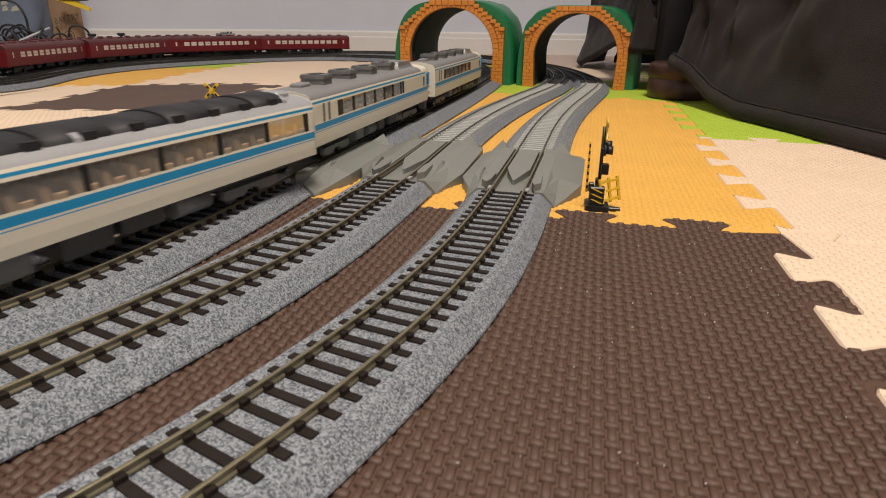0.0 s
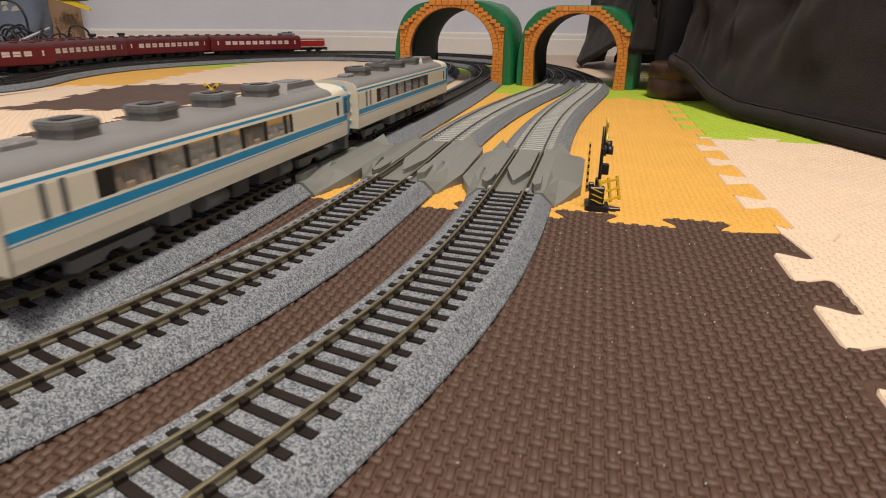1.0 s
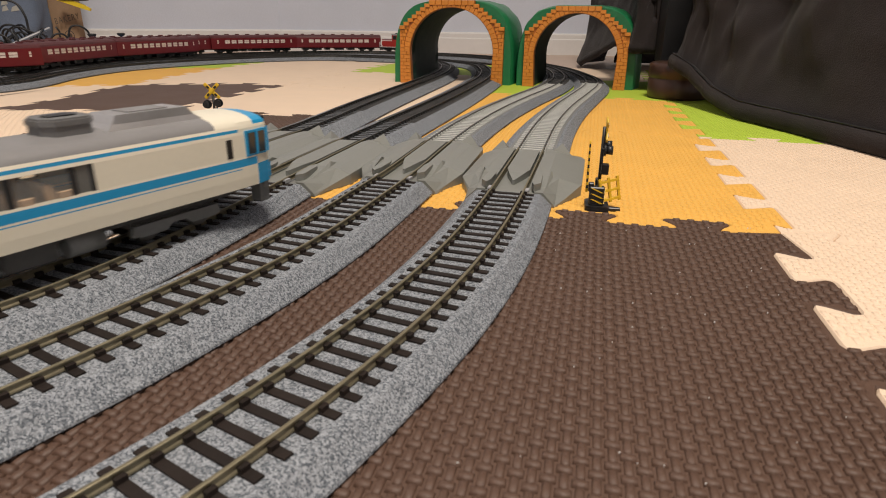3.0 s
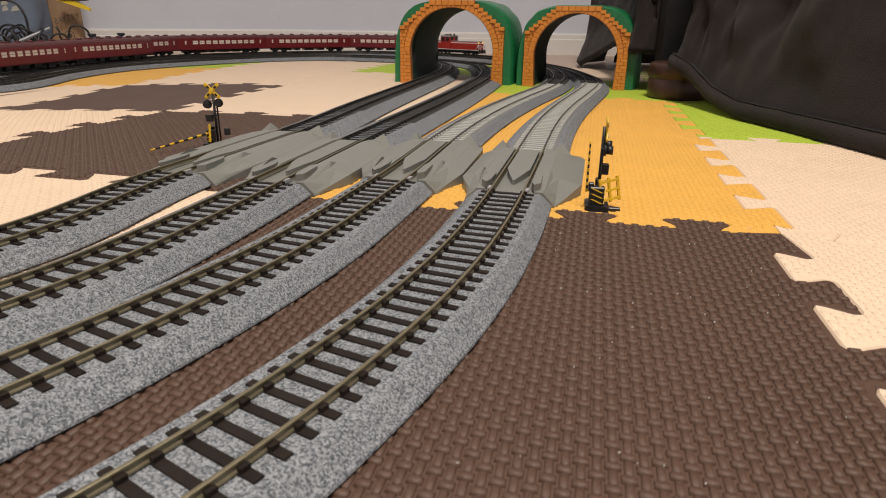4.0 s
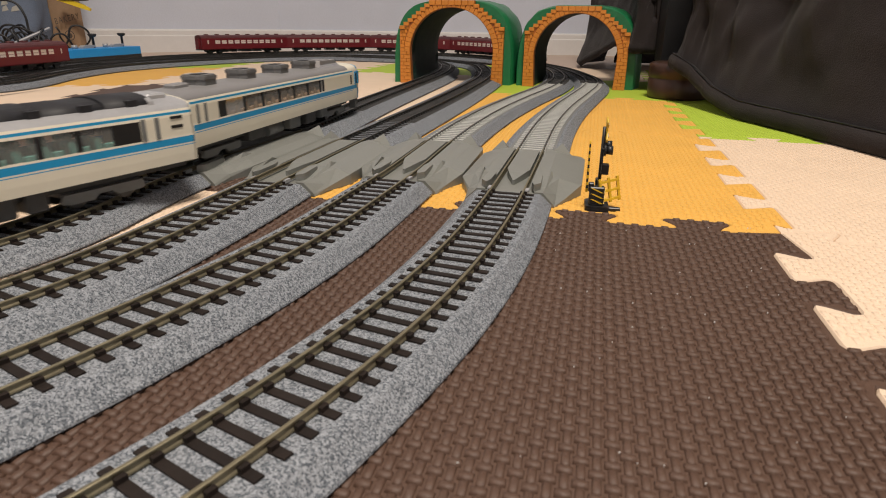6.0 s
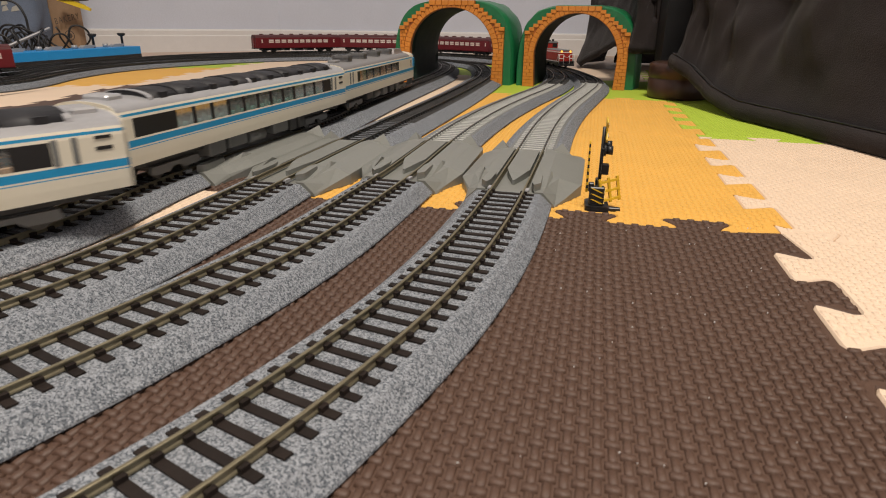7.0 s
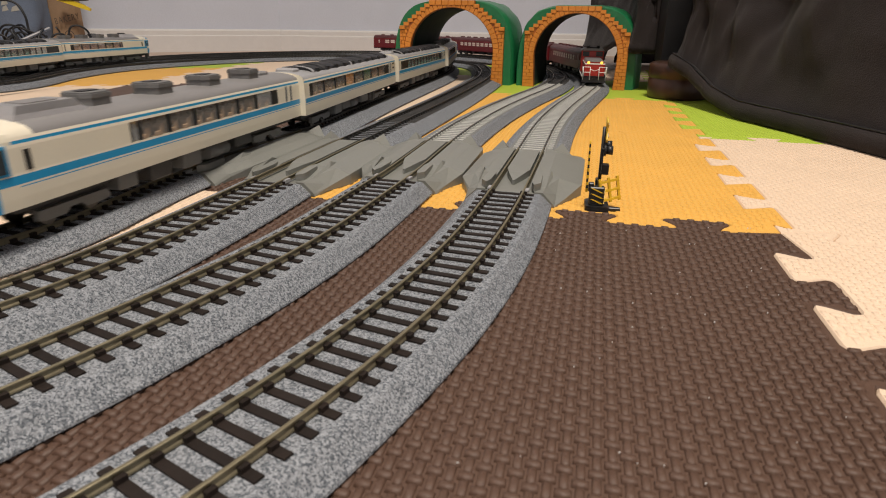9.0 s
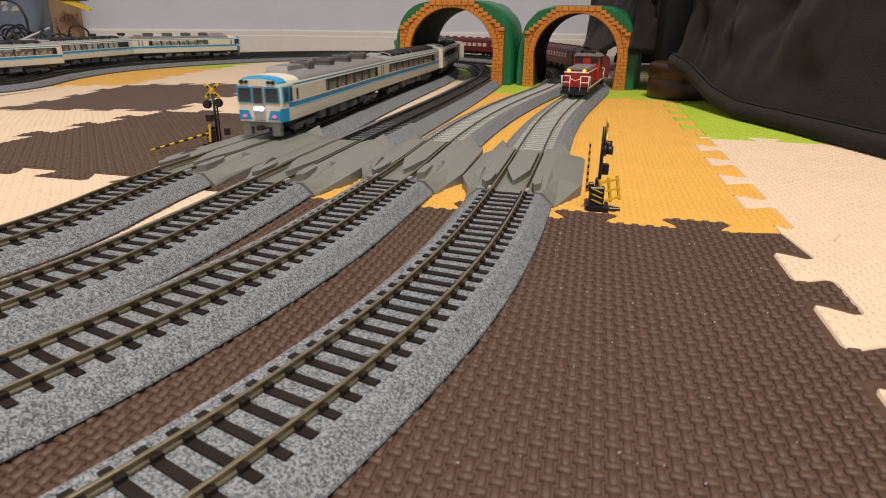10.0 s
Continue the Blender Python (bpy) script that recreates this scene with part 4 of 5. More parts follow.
            slab(bm, [(end + .0035, .0300), (end + .0172, .0300), (end + .0172, .0432), (end + .0035, .0432)], sgn * .0186, sgn * .0202, axis="y")
            for v in bm.verts:
                if v.co.x > end + .01:
                    v.co.y *= .93
            part("windscreen_frame", bm, M_BLUE, nose)
            bm = bmesh.new()
            slab(bm, [(end + .0050, .0312), (end + .0160, .0312), (end + .0160, .0420), (end + .0050, .0420)], sgn * .0196, sgn * .0206, axis="y")
            for v in bm.verts:
                if v.co.x > end + .01:
                    v.co.y *= .93
            part("cab_quarter_window", bm, M_SCREEN, nose, "dark wrap-round cab window")
            bm = bmesh.new()
            box(bm, end + .0096, end + .0108, sgn * .0190, sgn * .0204, .0305, .0428)
            part("window_bar", bm, M_BLUE, nose)
            bm = bmesh.new()
            slab(bm, [(sgn * .0065, .0160), (sgn * .0166, .0160), (sgn * .0168, .0236), (sgn * .0088, .0236)], x - .0006, x + .0004, axis="x")
            part("corner_panel", bm, M_BLUE, nose)
            bm = bmesh.new()
            rod(bm, (x, sgn * .0118, .0188), (x + .0010, sgn * .0118, .0188), .0014, 12)
            part("tail_lamp", bm, M_TAIL, nose, "small round tail lamp")
            bm = bmesh.new()
            rod(bm, (x - .002, sgn * .0125, .0470), (x + .0012, sgn * .0125, .0470), .0017, 12)
            rod(bm, (x - .002, sgn * .0088, .0470), (x + .0012, sgn * .0088, .0470), .0014, 12)
            part("roof_lamp", bm, M_BLACK, nose, "black roof headlamp")
            bm = bmesh.new()
            rod(bm, (x + .0006, sgn * .0021, .0252), (x + .0016, sgn * .0021, .0252), .0017, 14)
            part("headlight", bm, M_HEAD if lit else M_SILVER, nose, "lit white headlight" if lit else "unlit headlight")
        bm = bevelled(x - .0008, x + .0010, -.0046, .0046, .0150, .0445, .0006, 1)
        door = part("end_door", bm, M_SILVER, nose, "pale grey gangway door")
        bm = bmesh.new()
        box(bm, x + .0009, x + .0013, -.0036, .0036, .0300, .0425)
        part("door_glass", bm, M_SCREEN, door)
        bm = bmesh.new()
        for sgn in (-1, 1):
            box(bm, x - .006, x - .0005, sgn * .0120 - .0032, sgn * .0120 + .0032, .0035, .0142)
        box(bm, x - .004, x - .001, -.016, .016, .0100, .0140)
        part("front_skirt", bm, M_UNDERLIGHT, nose, "grey front skirt")
        bm = bmesh.new()
        box(bm, x - .010, x + .0030, -.0025, .0025, .0080, .0110)
        part("coupler", bm, M_BLACK, nose)
    bm = bmesh.new()
    box(bm, -h - .004, -h + .012, -.002, .002, .0085, .0108)
    part("coupler", bm, M_BLACK, ob)
    # roof equipment
    if not dark:
        spots = np.linspace(-h + .050, h - .086, 4) if cab else np.linspace(-h + .05, h - .05, 4)
        for x in spots:
            bm = bmesh.new()
            pts = [(-.0096, -.0040), (-.0062, -.0084), (.0062, -.0084), (.0096, -.0040), (.0096, .0040), (.0062, .0084), (-.0062, .0084), (-.0096, .0040)]
            slab(bm, pts, .0495, .0556)
            slab(bm, [(px * 1.06, py * 1.06) for px, py in pts], .0556, .0586)
            bmesh.ops.bevel(bm, geom=[e for e in bm.edges if min(v.co.z for v in e.verts) > .0584], offset=.0008, segments=2, affect="EDGES")
            unit = part("air_conditioner", bm, M_AIRCON, ob, "slate grey octagonal roof cooling unit")
            unit.location.x = x
            bm = bmesh.new()
            slab(bm, [(-.0050, -.003), (.0050, -.003), (.0062, 0), (.0050, .003), (-.0050, .003), (-.0062, 0)], .0584, .0591)
            part("vent_cap", bm, M_BLACK, unit, "dark vent opening")
        if cab:
            bm = bmesh.new()
            x = h - .053
            lo, hi = [(-.021, -.0120), (.021, -.0120), (.021, .0120), (-.021, .0120)], [(-.013, -.0080), (.013, -.0080), (.013, .0080), (-.013, .0080)]
            A = [bm.verts.new((x + p[0] * 1.15, p[1], .0490)) for p in lo]
            B = [bm.verts.new((x + p[0] * 1.45, p[1] * 1.15, .0535)) for p in hi]
            C = [bm.verts.new((x + p[0] * 1.25, p[1], .0572)) for p in hi]
            for P0, P1 in ((A, B), (B, C)):
                for q in range(4):
                    bm.faces.new((P0[q], P0[(q + 1) % 4], P1[(q + 1) % 4], P1[q]))
            bm.faces.new(C)
            rad = part("roof_radiator", bm, M_CHROME, ob, "silver trapezoid radiator housing")
            bm = bmesh.new()
            box(bm, x - .009, x + .009, -.0055, .0055, .0571, .0577)
            part("grille", bm, M_ROOF, rad)
        for x, s in ((-h + .022, .0035), (-h + .029, .0045)):
            part("roof_box", bevelled(x - s, x + s, -.004, .004, .049, .0545, .0010, 1), M_ROOF, ob)
    else:
        arc = [(.0155 * math.cos(t), .0488 + .0062 * math.sin(t) ** .8) for t in np.linspace(math.pi, 0, 11)]
        stops = [-h + .030] + list(np.linspace(-h + .055, h - .046, 7)) + [h - .020]
        cover = part("roof_cover", bevelled(-h + .031, h - .021, -.0140, .0140, .0470, .0520, .0010, 1), M_ROOFDARK, ob, "black segmented roof cover")
        for k in range(len(stops) - 1):
            bm = bmesh.new()
            lift = .0006 if k % 2 else 0
            r0 = [bm.verts.new((stops[k], y, z + lift)) for y, z in arc]
            r1 = [bm.verts.new((stops[k + 1] - .0006, y, z + lift)) for y, z in arc]
            for q in range(10):
                bm.faces.new((r0[q], r0[q + 1], r1[q + 1], r1[q])).smooth = True
            bm.faces.new(r0)
            bm.faces.new(r1[::-1])
            part("roof_panel", bm, M_ROOFDARK, cover)
        for x in (-h + .031, h - .021, -h + length * .46):
            bm = bmesh.new()
            for q in range(10):
                (y0, z0), (y1, z1) = arc[q], arc[q + 1]
                k = 1.06
                c0, c1 = (y0 * k, .0488 + (z0 - .0488) * k), (y1 * k, .0488 + (z1 - .0488) * k)
                v = [bm.verts.new(p) for p in ((x - .0016, *c0), (x + .0016, *c0), (x + .0016, *c1), (x - .0016, *c1))]
                w = [bm.verts.new((p.co.x, p.co.y * .93, .0488 + (p.co.z - .0488) * .93)) for p in v]
                bm.faces.new(v)
                bm.faces.new((v[0], v[3], w[3], w[0]))
                bm.faces.new((v[1], w[1], w[2], v[2]))
            part("roof_hoop", bm, M_SILVER, cover, "silver hoop over the roof cover")
        for k in range(10):
            x = stops[0] + (h * 2 - .05) * (k + .5) / 10
            for sgn in (-1, 1):
                bm = bmesh.new()
                box(bm, x - .003, x + .003, sgn * .0150 - .0010, sgn * .0150 + .0010, .0490, .0532)
                part("cover_clip", bm, M_ROOFDARK, cover)
        for x in (-h + .014, h - .011):
            part("roof_box", bevelled(x - .006, x + .006, -.008, .008, .0490, .0545, .0012, 1), M_SILVER, ob)
    # underframe
    for x in (-h + .047, h - .052):
        bogie(ob, x, .026, M_UNDERLIGHT)
    rng = random.Random(int(length * 1000) + 3 * cab + dark)
    x = -h + .076
    while x < h - .085:
        w = rng.choice((.010, .014, .018, .022))
        if rng.random() < .25:
            bm = bmesh.new()
            for sgn in (-1, 1):
                rod(bm, (x, sgn * .0125, .0085), (x + w, sgn * .0125, .0085), .0045, 14)
            part("air_tank", bm, M_UNDERLIGHT, ob, "grey cylindrical underfloor tank")
        else:
            d = rng.uniform(.0042, .0062)
            bm = bevelled(x, x + w, -.0172, .0172, d, .0142, .0009, 1)
            part("equipment_box", bm, M_UNDERLIGHT if rng.random() < .6 else M_UNDER, ob)
        x += w + rng.choice((.004, .007, .011))
    bm = bmesh.new()
    box(bm, -h + .006, end - .002, -.0125, .0125, .0100, .0140)
    part("frame_rail", bm, M_UNDER, ob)
    for o in ob.children_recursive:   # the scale height of the body over its skirt
        for v in o.data.vertices:
            if v.co.z > .014:
                v.co.z = .014 + (v.co.z - .014) * .885
    return ob


COACH = [(.0182, .0105), (.0186, .0120), (.0186, .0225), (.0186, .0240), (.0186, .0325), (.0184, .0370)]


def coach(length, panes_n, words):
    ob = tagged(new("passenger_coach"), words, "model coach", "maroon coaches")
    h = length / 2
    panes = []
    a, b = -h + .034, h - .034
    pw = (b - a) / panes_n
    for i in range(panes_n):
        panes.append((a + i * pw + .0022, a + (i + 1) * pw - .0022))
    panes += [(-h + .0155, -h + .0195), (h - .0195, h - .0155)]
    for sgn in (-1, 1):
        bm = side_sheet(sgn, -h, h, panes, (-h + .001, h - .001), COACH, lambda x, z, r: 0, (3,))
        part("side", bm, M_MAROON, ob)
        for p in panes:
            bm = bmesh.new()
            v = [bm.verts.new(q) for q in ((p[0], sgn * .0179, .0240), (p[1], sgn * .0179, .0240), (p[1], sgn * .0179, .0325), (p[0], sgn * .0179, .0325))]
            bm.faces.new(v)
            part("window_pane", bm, M_WINLIT, ob, "pale blind behind the window")
            bm = bmesh.new()
            box(bm, p[0], p[1], sgn * .0180 - .0003, sgn * .0180 + .0003, .0276, .0281)
            part("sash_bar", bm, M_MAROON, ob)
        bm = bmesh.new()
        box(bm, -h + .003, -h + .009, sgn * .0178, sgn * .0184, .0120, .0345)
        box(bm, h - .009, h - .003, sgn * .0178, sgn * .0184, .0120, .0345)
        part("coach_door", bm, M_MAROONROOF, ob)
    prof = [(-.0184, .0370), (-.0172, .0398), (-.0135, .0425), (-.007, .0441), (0, .0446), (.007, .0441), (.0135, .0425), (.0172, .0398), (.0184, .0370)]
    bm = bmesh.new()
    slab(bm, prof, -h, h, axis="x")
    part("roof", bm, M_MAROONROOF, ob, "dull maroon arched roof")
    for sg in (-1, 1):
        bm = bmesh.new()
        slab(bm, [(-.0184, .0110), (.0184, .0110), (.0184, .0372), (-.0184, .0372)], *sorted((sg * (h - .0020), sg * (h - .0006))), axis="x")
        x0, x1 = sorted((sg * (h - .0006), sg * (h + .0020)))
        box(bm, x0, x1, -.006, .006, .011, .036)
        part("end_wall", bm, M_MAROON, ob)
    for x in np.linspace(-h + .022, h - .022, 8):
        part("roof_vent", bevelled(x - .0045, x + .0045, -.0045, .0045, .0436, .0468, .0009, 1), M_MAROONROOF, ob)
    for x in (-h + .040, h - .040):
        bogie(ob, x, .026, M_BLACK)
    for x, w in ((-.045, .020), (-.014, .026), (.026, .014), (.050, .010)):
        part("equipment_box", bevelled(x, x + w, -.014, .014, .0035, .0110, .0008, 1), M_BLACK, ob)
    bm = bmesh.new()
    box(bm, -h - .004, h + .004, -.010, .010, .0085, .0110)
    part("frame_rail", bm, M_BLACK, ob)
    return ob


def locomotive():
    """A red hood-type diesel; its long hood points to -x, the way it runs."""
    ob = tagged(new("diesel_locomotive"), "red diesel locomotive with white stripe and grey hood tops", "model locomotive")
    h = .084
    bm = bevelled(-h, h, -.0180, .0180, .0085, .0125, .0006, 1)
    part("running_board", bm, M_BLACK, ob)
    bm = bmesh.new()
    for sgn in (-1, 1):
        box(bm, -h + .001, h - .001, sgn * .0178, sgn * .0186, .0118, .0130)
    part("white_line", bm, M_WHITE, ob, "white edge line")
    for x0, x1, nm in ((-h + .006, .012, "long_hood"), (.046, h - .006, "short_hood")):
        bm = bmesh.new()
        slab(bm, [(-.0145, .0120), (.0145, .0120), (.0145, .0300), (.0125, .0330), (-.0125, .0330), (-.0145, .0300)], x0, x1, axis="x")
        hood = part(nm, bm, M_LOCO, ob)
        bm = bmesh.new()
        slab(bm, [(-.0132, .0326), (.0132, .0326), (.0120, .0345), (-.0120, .0345)], x0 - .0008, x1 + .0005, axis="x")
        part("hood_top", bm, M_ROOF, hood, "grey hood top")
        bm = bmesh.new()
        box(bm, x0 - .0006, x1, -.0149, .0149, .0290, .0306)
        part("hood_stripe", bm, M_WHITE, hood, "white stripe under the hood top")
        n = int((x1 - x0) / .012)
        for i in range(n):
            for sgn in (-1, 1):
                bm = bmesh.new()
                box(bm, x0 + i * .012 + .002, x0 + i * .012 + .0105, sgn * .0143, sgn * .0149, .0150, .0275)
                part("hood_door", bm, M_LOCO, hood)
    bm = bevelled(.012, .046, -.0180, .0180, .0120, .0455, .0016, 2)
    cabp = part("cab", bm, M_LOCO, ob)
    bm = bmesh.new()
    slab(bm, [(-.0188, .0448), (.0188, .0448), (.0150, .0482), (-.0150, .0482)], .0105, .0475, axis="x")
    part("cab_roof", bm, M_ROOF, cabp, "grey cab roof")
    bm = bmesh.new()
    rod(bm, (.018, .008, .048), (.018, .008, .0525), .0025)
    rod(bm, (.018, -.008, .048), (.018, -.008, .0525), .0025)
    box(bm, .026, .040, -.006, .006, .048, .0505)
    part("roof_fitting", bm, M_BLACK, cabp)
    for x in (.0117, .0463):
        for y in (-.0105, .0105):
            bm = bmesh.new()
            box(bm, x - .0005, x + .0005, y - .0052, y + .0052, .0362, .0435)
            part("cab_window", bm, M_BLACK, cabp, "dark cab window")
    for sgn in (-1, 1):
        for x0, x1 in ((.0155, .0270), (.0310, .0425)):
            bm = bmesh.new()
            box(bm, x0, x1, sgn * .0178, sgn * .0184, .0330, .0430)
            part("cab_window", bm, M_BLACK, cabp, "dark cab window")
    for sgn_x, x in ((-1, -h), (1, h)):
        for y in (-.0095, .0095):
            bm = bmesh.new()
            rod(bm, (x - sgn_x * .0062, y, .0315), (x - sgn_x * .0050, y, .0315), .0021, 14)
            part("headlight", bm, M_AMBER if sgn_x < 0 else M_SILVER, ob, "amber lit headlamp" if sgn_x < 0 else "silver headlamp")
        bm = bmesh.new()
        box(bm, min(x, x - sgn_x * .003), max(x, x - sgn_x * .003), -.0175, .0175, .0035, .0125)
        part("buffer_beam", bm, M_BLACK, ob)
        rail = []
        for y in (-.0165, -.0065, .0065, .0165):
            rail.append(((x, y, .0070), (x, y, .0255)))
        bm = bmesh.new()
        for p, q in rail:
            rod(bm, p, q, .0006, 6)
        for y0, y1 in ((-.0165, -.0065), (.0065, .0165)):
            for z in (.0255, .0180):
                rod(bm, (x, y0, z), (x, y1, z), .0006, 6)
        rod(bm, (x, -.0065, .0225), (x, 0, .0200), .0005, 6)
        rod(bm, (x, 0, .0200), (x, .0065, .0225), .0005, 6)
        for y in (-.0175, .0175):
            rod(bm, (x, y, .0255), (x - sgn_x * .010, y, .0135), .0006, 6)
            rod(bm, (x, y * .94, .0255), (x - sgn_x * .0045, y, .0255), .0006, 6)
        part("handrail", bm, M_WHITE, ob, "white end handrails")
        bm = bmesh.new()
        box(bm, min(x, x + sgn_x * .005), max(x, x + sgn_x * .005), -.002, .002, .0085, .0110)
        part("coupler", bm, M_BLACK, ob)
    for x in (-.048, .048):
        bogie(ob, x, .028, M_BLACK)
    for x, w in ((-.020, .018), (.004, .018)):
        part("fuel_tank", bevelled(x, x + w, -.0150, .0150, .0035, .0090, .0008, 1), M_BLACK, ob)
    return ob


CREAM_CAB = "cream driving railcar with blue stripes"
CREAM_DARK = "cream railcar with black roof cover"
TRAIN_1 = [  # from the tail at the crossing to the head, running towards the near bend
    (railcar(.270, True, False, words=CREAM_CAB + ", last of its train"), 0), (railcar(.270, True, False, words=CREAM_CAB + ", coupled cab to gangway"), 0),
    (railcar(.270, False, True, words=CREAM_DARK + ", tan seats", panes_n=7), 0), (railcar(.270, False, True, words=CREAM_DARK + ", teal seats", seats=M_SEATTEAL, panes_n=11), 0),
    (railcar(.270, True, False, words=CREAM_CAB + ", leading its train"), 180)]
TRAIN_2 = [  # from the head to the tail, running away
    (railcar(.288, True, False, words=CREAM_CAB + ", leading the inner train"), 0), (railcar(.288, False, True, words=CREAM_DARK + ", teal seats behind glass", seats=M_SEATTEAL, panes_n=11), 0),
    (railcar(.288, False, True, words=CREAM_DARK + ", tan seats behind glass", panes_n=8), 0), (railcar(.288, True, False, lit=True, words=CREAM_CAB + ", tail car with its headlight lit"), 180)]
TRAIN_3 = [coach(.244, 10, "maroon passenger coach with pale blinds in its windows")]
TRAIN_4 = []
for _ in range(4):
    TRAIN_3.append(copy_thing(TRAIN_3[0], pose(0, 0, 0)))
for _ in range(4):
    TRAIN_4.append(copy_thing(TRAIN_3[0], pose(0, 0, 0)))
LOCO = locomotive()
# ---- crossing signals ----
def striped(a, b, r, bands, parent, name, label):
    bm = bmesh.new()
    a, b, n = Vector(a), Vector(b), 8
    q = (b - a).to_track_quat("Z", "Y").to_matrix()
    rings = []
    for i in range(bands + 1):
        k = r * (1 - .35 * i / bands)
        rings.append([bm.verts.new(a.lerp(b, i / bands) + q @ Vector((k * math.cos(6.2832 * j / n), k * math.sin(6.2832 * j / n), 0))) for j in range(n)])
    for i in range(bands):
        for j in range(n):
            f = bm.faces.new((rings[i][j], rings[i][(j + 1) % n], rings[i + 1][(j + 1) % n], rings[i + 1][j]))
            f.material_index, f.smooth = i % 2, True
    bm.faces.new(rings[0][::-1])
    bm.faces.new(rings[-1])
    return part(name, bm, [M_SIGYELLOW, M_BLACK], parent, label)


def crossing_signal(m, raised, words):
    """Faces -y: a post with crossed boards and two hooded lamps, a striped gate motor and its arm."""
    ob = tagged(new("crossing_signal"), words, "crossing signal", "crossing signals")
    ob.matrix_basis = m
    bm = bmesh.new()
    slab(bm, [(-.0085, -.006), (.0075, -.006), (.0090, -.003), (.0090, .005), (.006, .007), (-.0070, .007), (-.0090, .004)], 0, .0030)
    part("base", bm, M_BLACK, ob)
    bm = bmesh.new()
    rod(bm, (.0018, 0, .003), (.0018, 0, .0460), .0010, 10)
    rod(bm, (.0042, 0, .003), (.0042, 0, .0330), .0007, 8)
    for z in np.linspace(.016, .031, 6):
        rod(bm, (.0018, 0, z), (.0042, 0, z), .0004, 6)
    rod(bm, (.0042, 0, .0330), (.0018, 0, .0355), .0007, 8)
    part("post", bm, M_BLACK, ob, "black ladder post")
    for ang in (-45, 45):
        bm = bevelled(-.0080, .0080, -.0005, .0005, -.0014, .0014, .0004, 1)
        boards = part("crossed_board", bm, M_SIGYELLOW, ob, "yellow warning board with black marks")
        boards.matrix_basis = pose(.0018, -.0014 + .0003 * (ang > 0), .0445, 0, ang, 0)
        bm = bmesh.new()
        for x in (-.0042, .0042):
            box(bm, x - .0012, x + .0012, -.0008, -.0004, -.0008, .0008)
        part("board_mark", bm, M_BLACK, boards)
    for x, z in ((-.0028, .0340), (.0062, .0352)):
        bm = bmesh.new()
        rod(bm, (x, -.0005, z), (x, -.0016, z), .0034, 16)
        rod(bm, (x, -.0016, z), (x, -.0052, z), .0022, 14, .0026)
        rod(bm, (x, 0, z), (.0018, 0, z + .0010), .0006, 6)
        part("lamp_head", bm, M_BLACK, ob, "black hooded warning lamp")
    bm = bmesh.new()
    slab(bm, [(-.0045, .0205), (.0000, .0205), (.0008, .0260), (-.0050, .0260)], -.0040, .0000, axis="y")
    part("direction_box", bm, M_BLACK, ob)
    motor = part("gate_motor", bevelled(-.0062, -.0012, -.0030, .0052, .0030, .0135, .0005, 1), M_BLACK, ob, "black gate motor with yellow stripes")
    bm = bmesh.new()
    for k in range(3):
        z = .0042 + k * .0031
        slab(bm, [(-.0060, z), (-.0044, z), (-.0016, z + .0024), (-.0032, z + .0024)], -.0033, -.0030, axis="y")
        slab(bm, [(-.0026, z), (-.0010, z), (.0046, z + .0024), (.0030, z + .0024)], -.0065, -.0062, axis="x")
    part("stripe", bm, M_SIGYELLOW, motor, "yellow slanted stripe")
    # guard frame: upright, square to the road, leaning a little outwards
    bm = bmesh.new()
    for y in (-.0032, -.0086, -.0140):
        box(bm, -.0052, -.0040, y - .0007, y + .0007, .0020, .0160)
    for z in (.0030, .0082, .0134):
        box(bm, -.0054, -.0038, -.0147, -.0025, z, z + .0013)
    guard = part("guard_frame", bm, M_SIGYELLOW, ob, "yellow guard frame")
    guard.matrix_basis = pose(0, .0005, .0012, -11, 0, 0) @ pose(-.0045, -.003, 0, 0, 0, 24) @ pose(.0045, .003, 0)
    part("guard_foot", bevelled(-.0062, -.0030, -.0125, -.0020, 0, .0022, .0004, 1), M_BLACK, ob)
    part("relay_box", bevelled(.0080, .0125, -.0015, .0015, .0095, .0150, .0004, 1), M_BLACK, ob)
    part("arm_hub", bevelled(-.0050, -.0015, .0030, .0060, .0105, .0155, .0004, 1), M_BLACK, ob)
    if raised:
        striped((-.0030, .0068, .0100), (-.0030, .0072, .0390), .0007, 15, ob, "gate_arm", "raised striped gate arm")
    else:
        striped((-.0040, -.0010, .0110), (-.0360, -.0400, .0040), .0011, 13, ob, "gate_arm", "lowered yellow and black gate arm")
    return ob


crossing_signal(pose(-.188, .500, 0, 0, 0, 0), False, "yellow and black crossing signal with its gate arm lowered")
crossing_signal(pose(.0880, .3370, 0, 0, 0, 80), True, "yellow and black crossing signal with its gate arm raised")


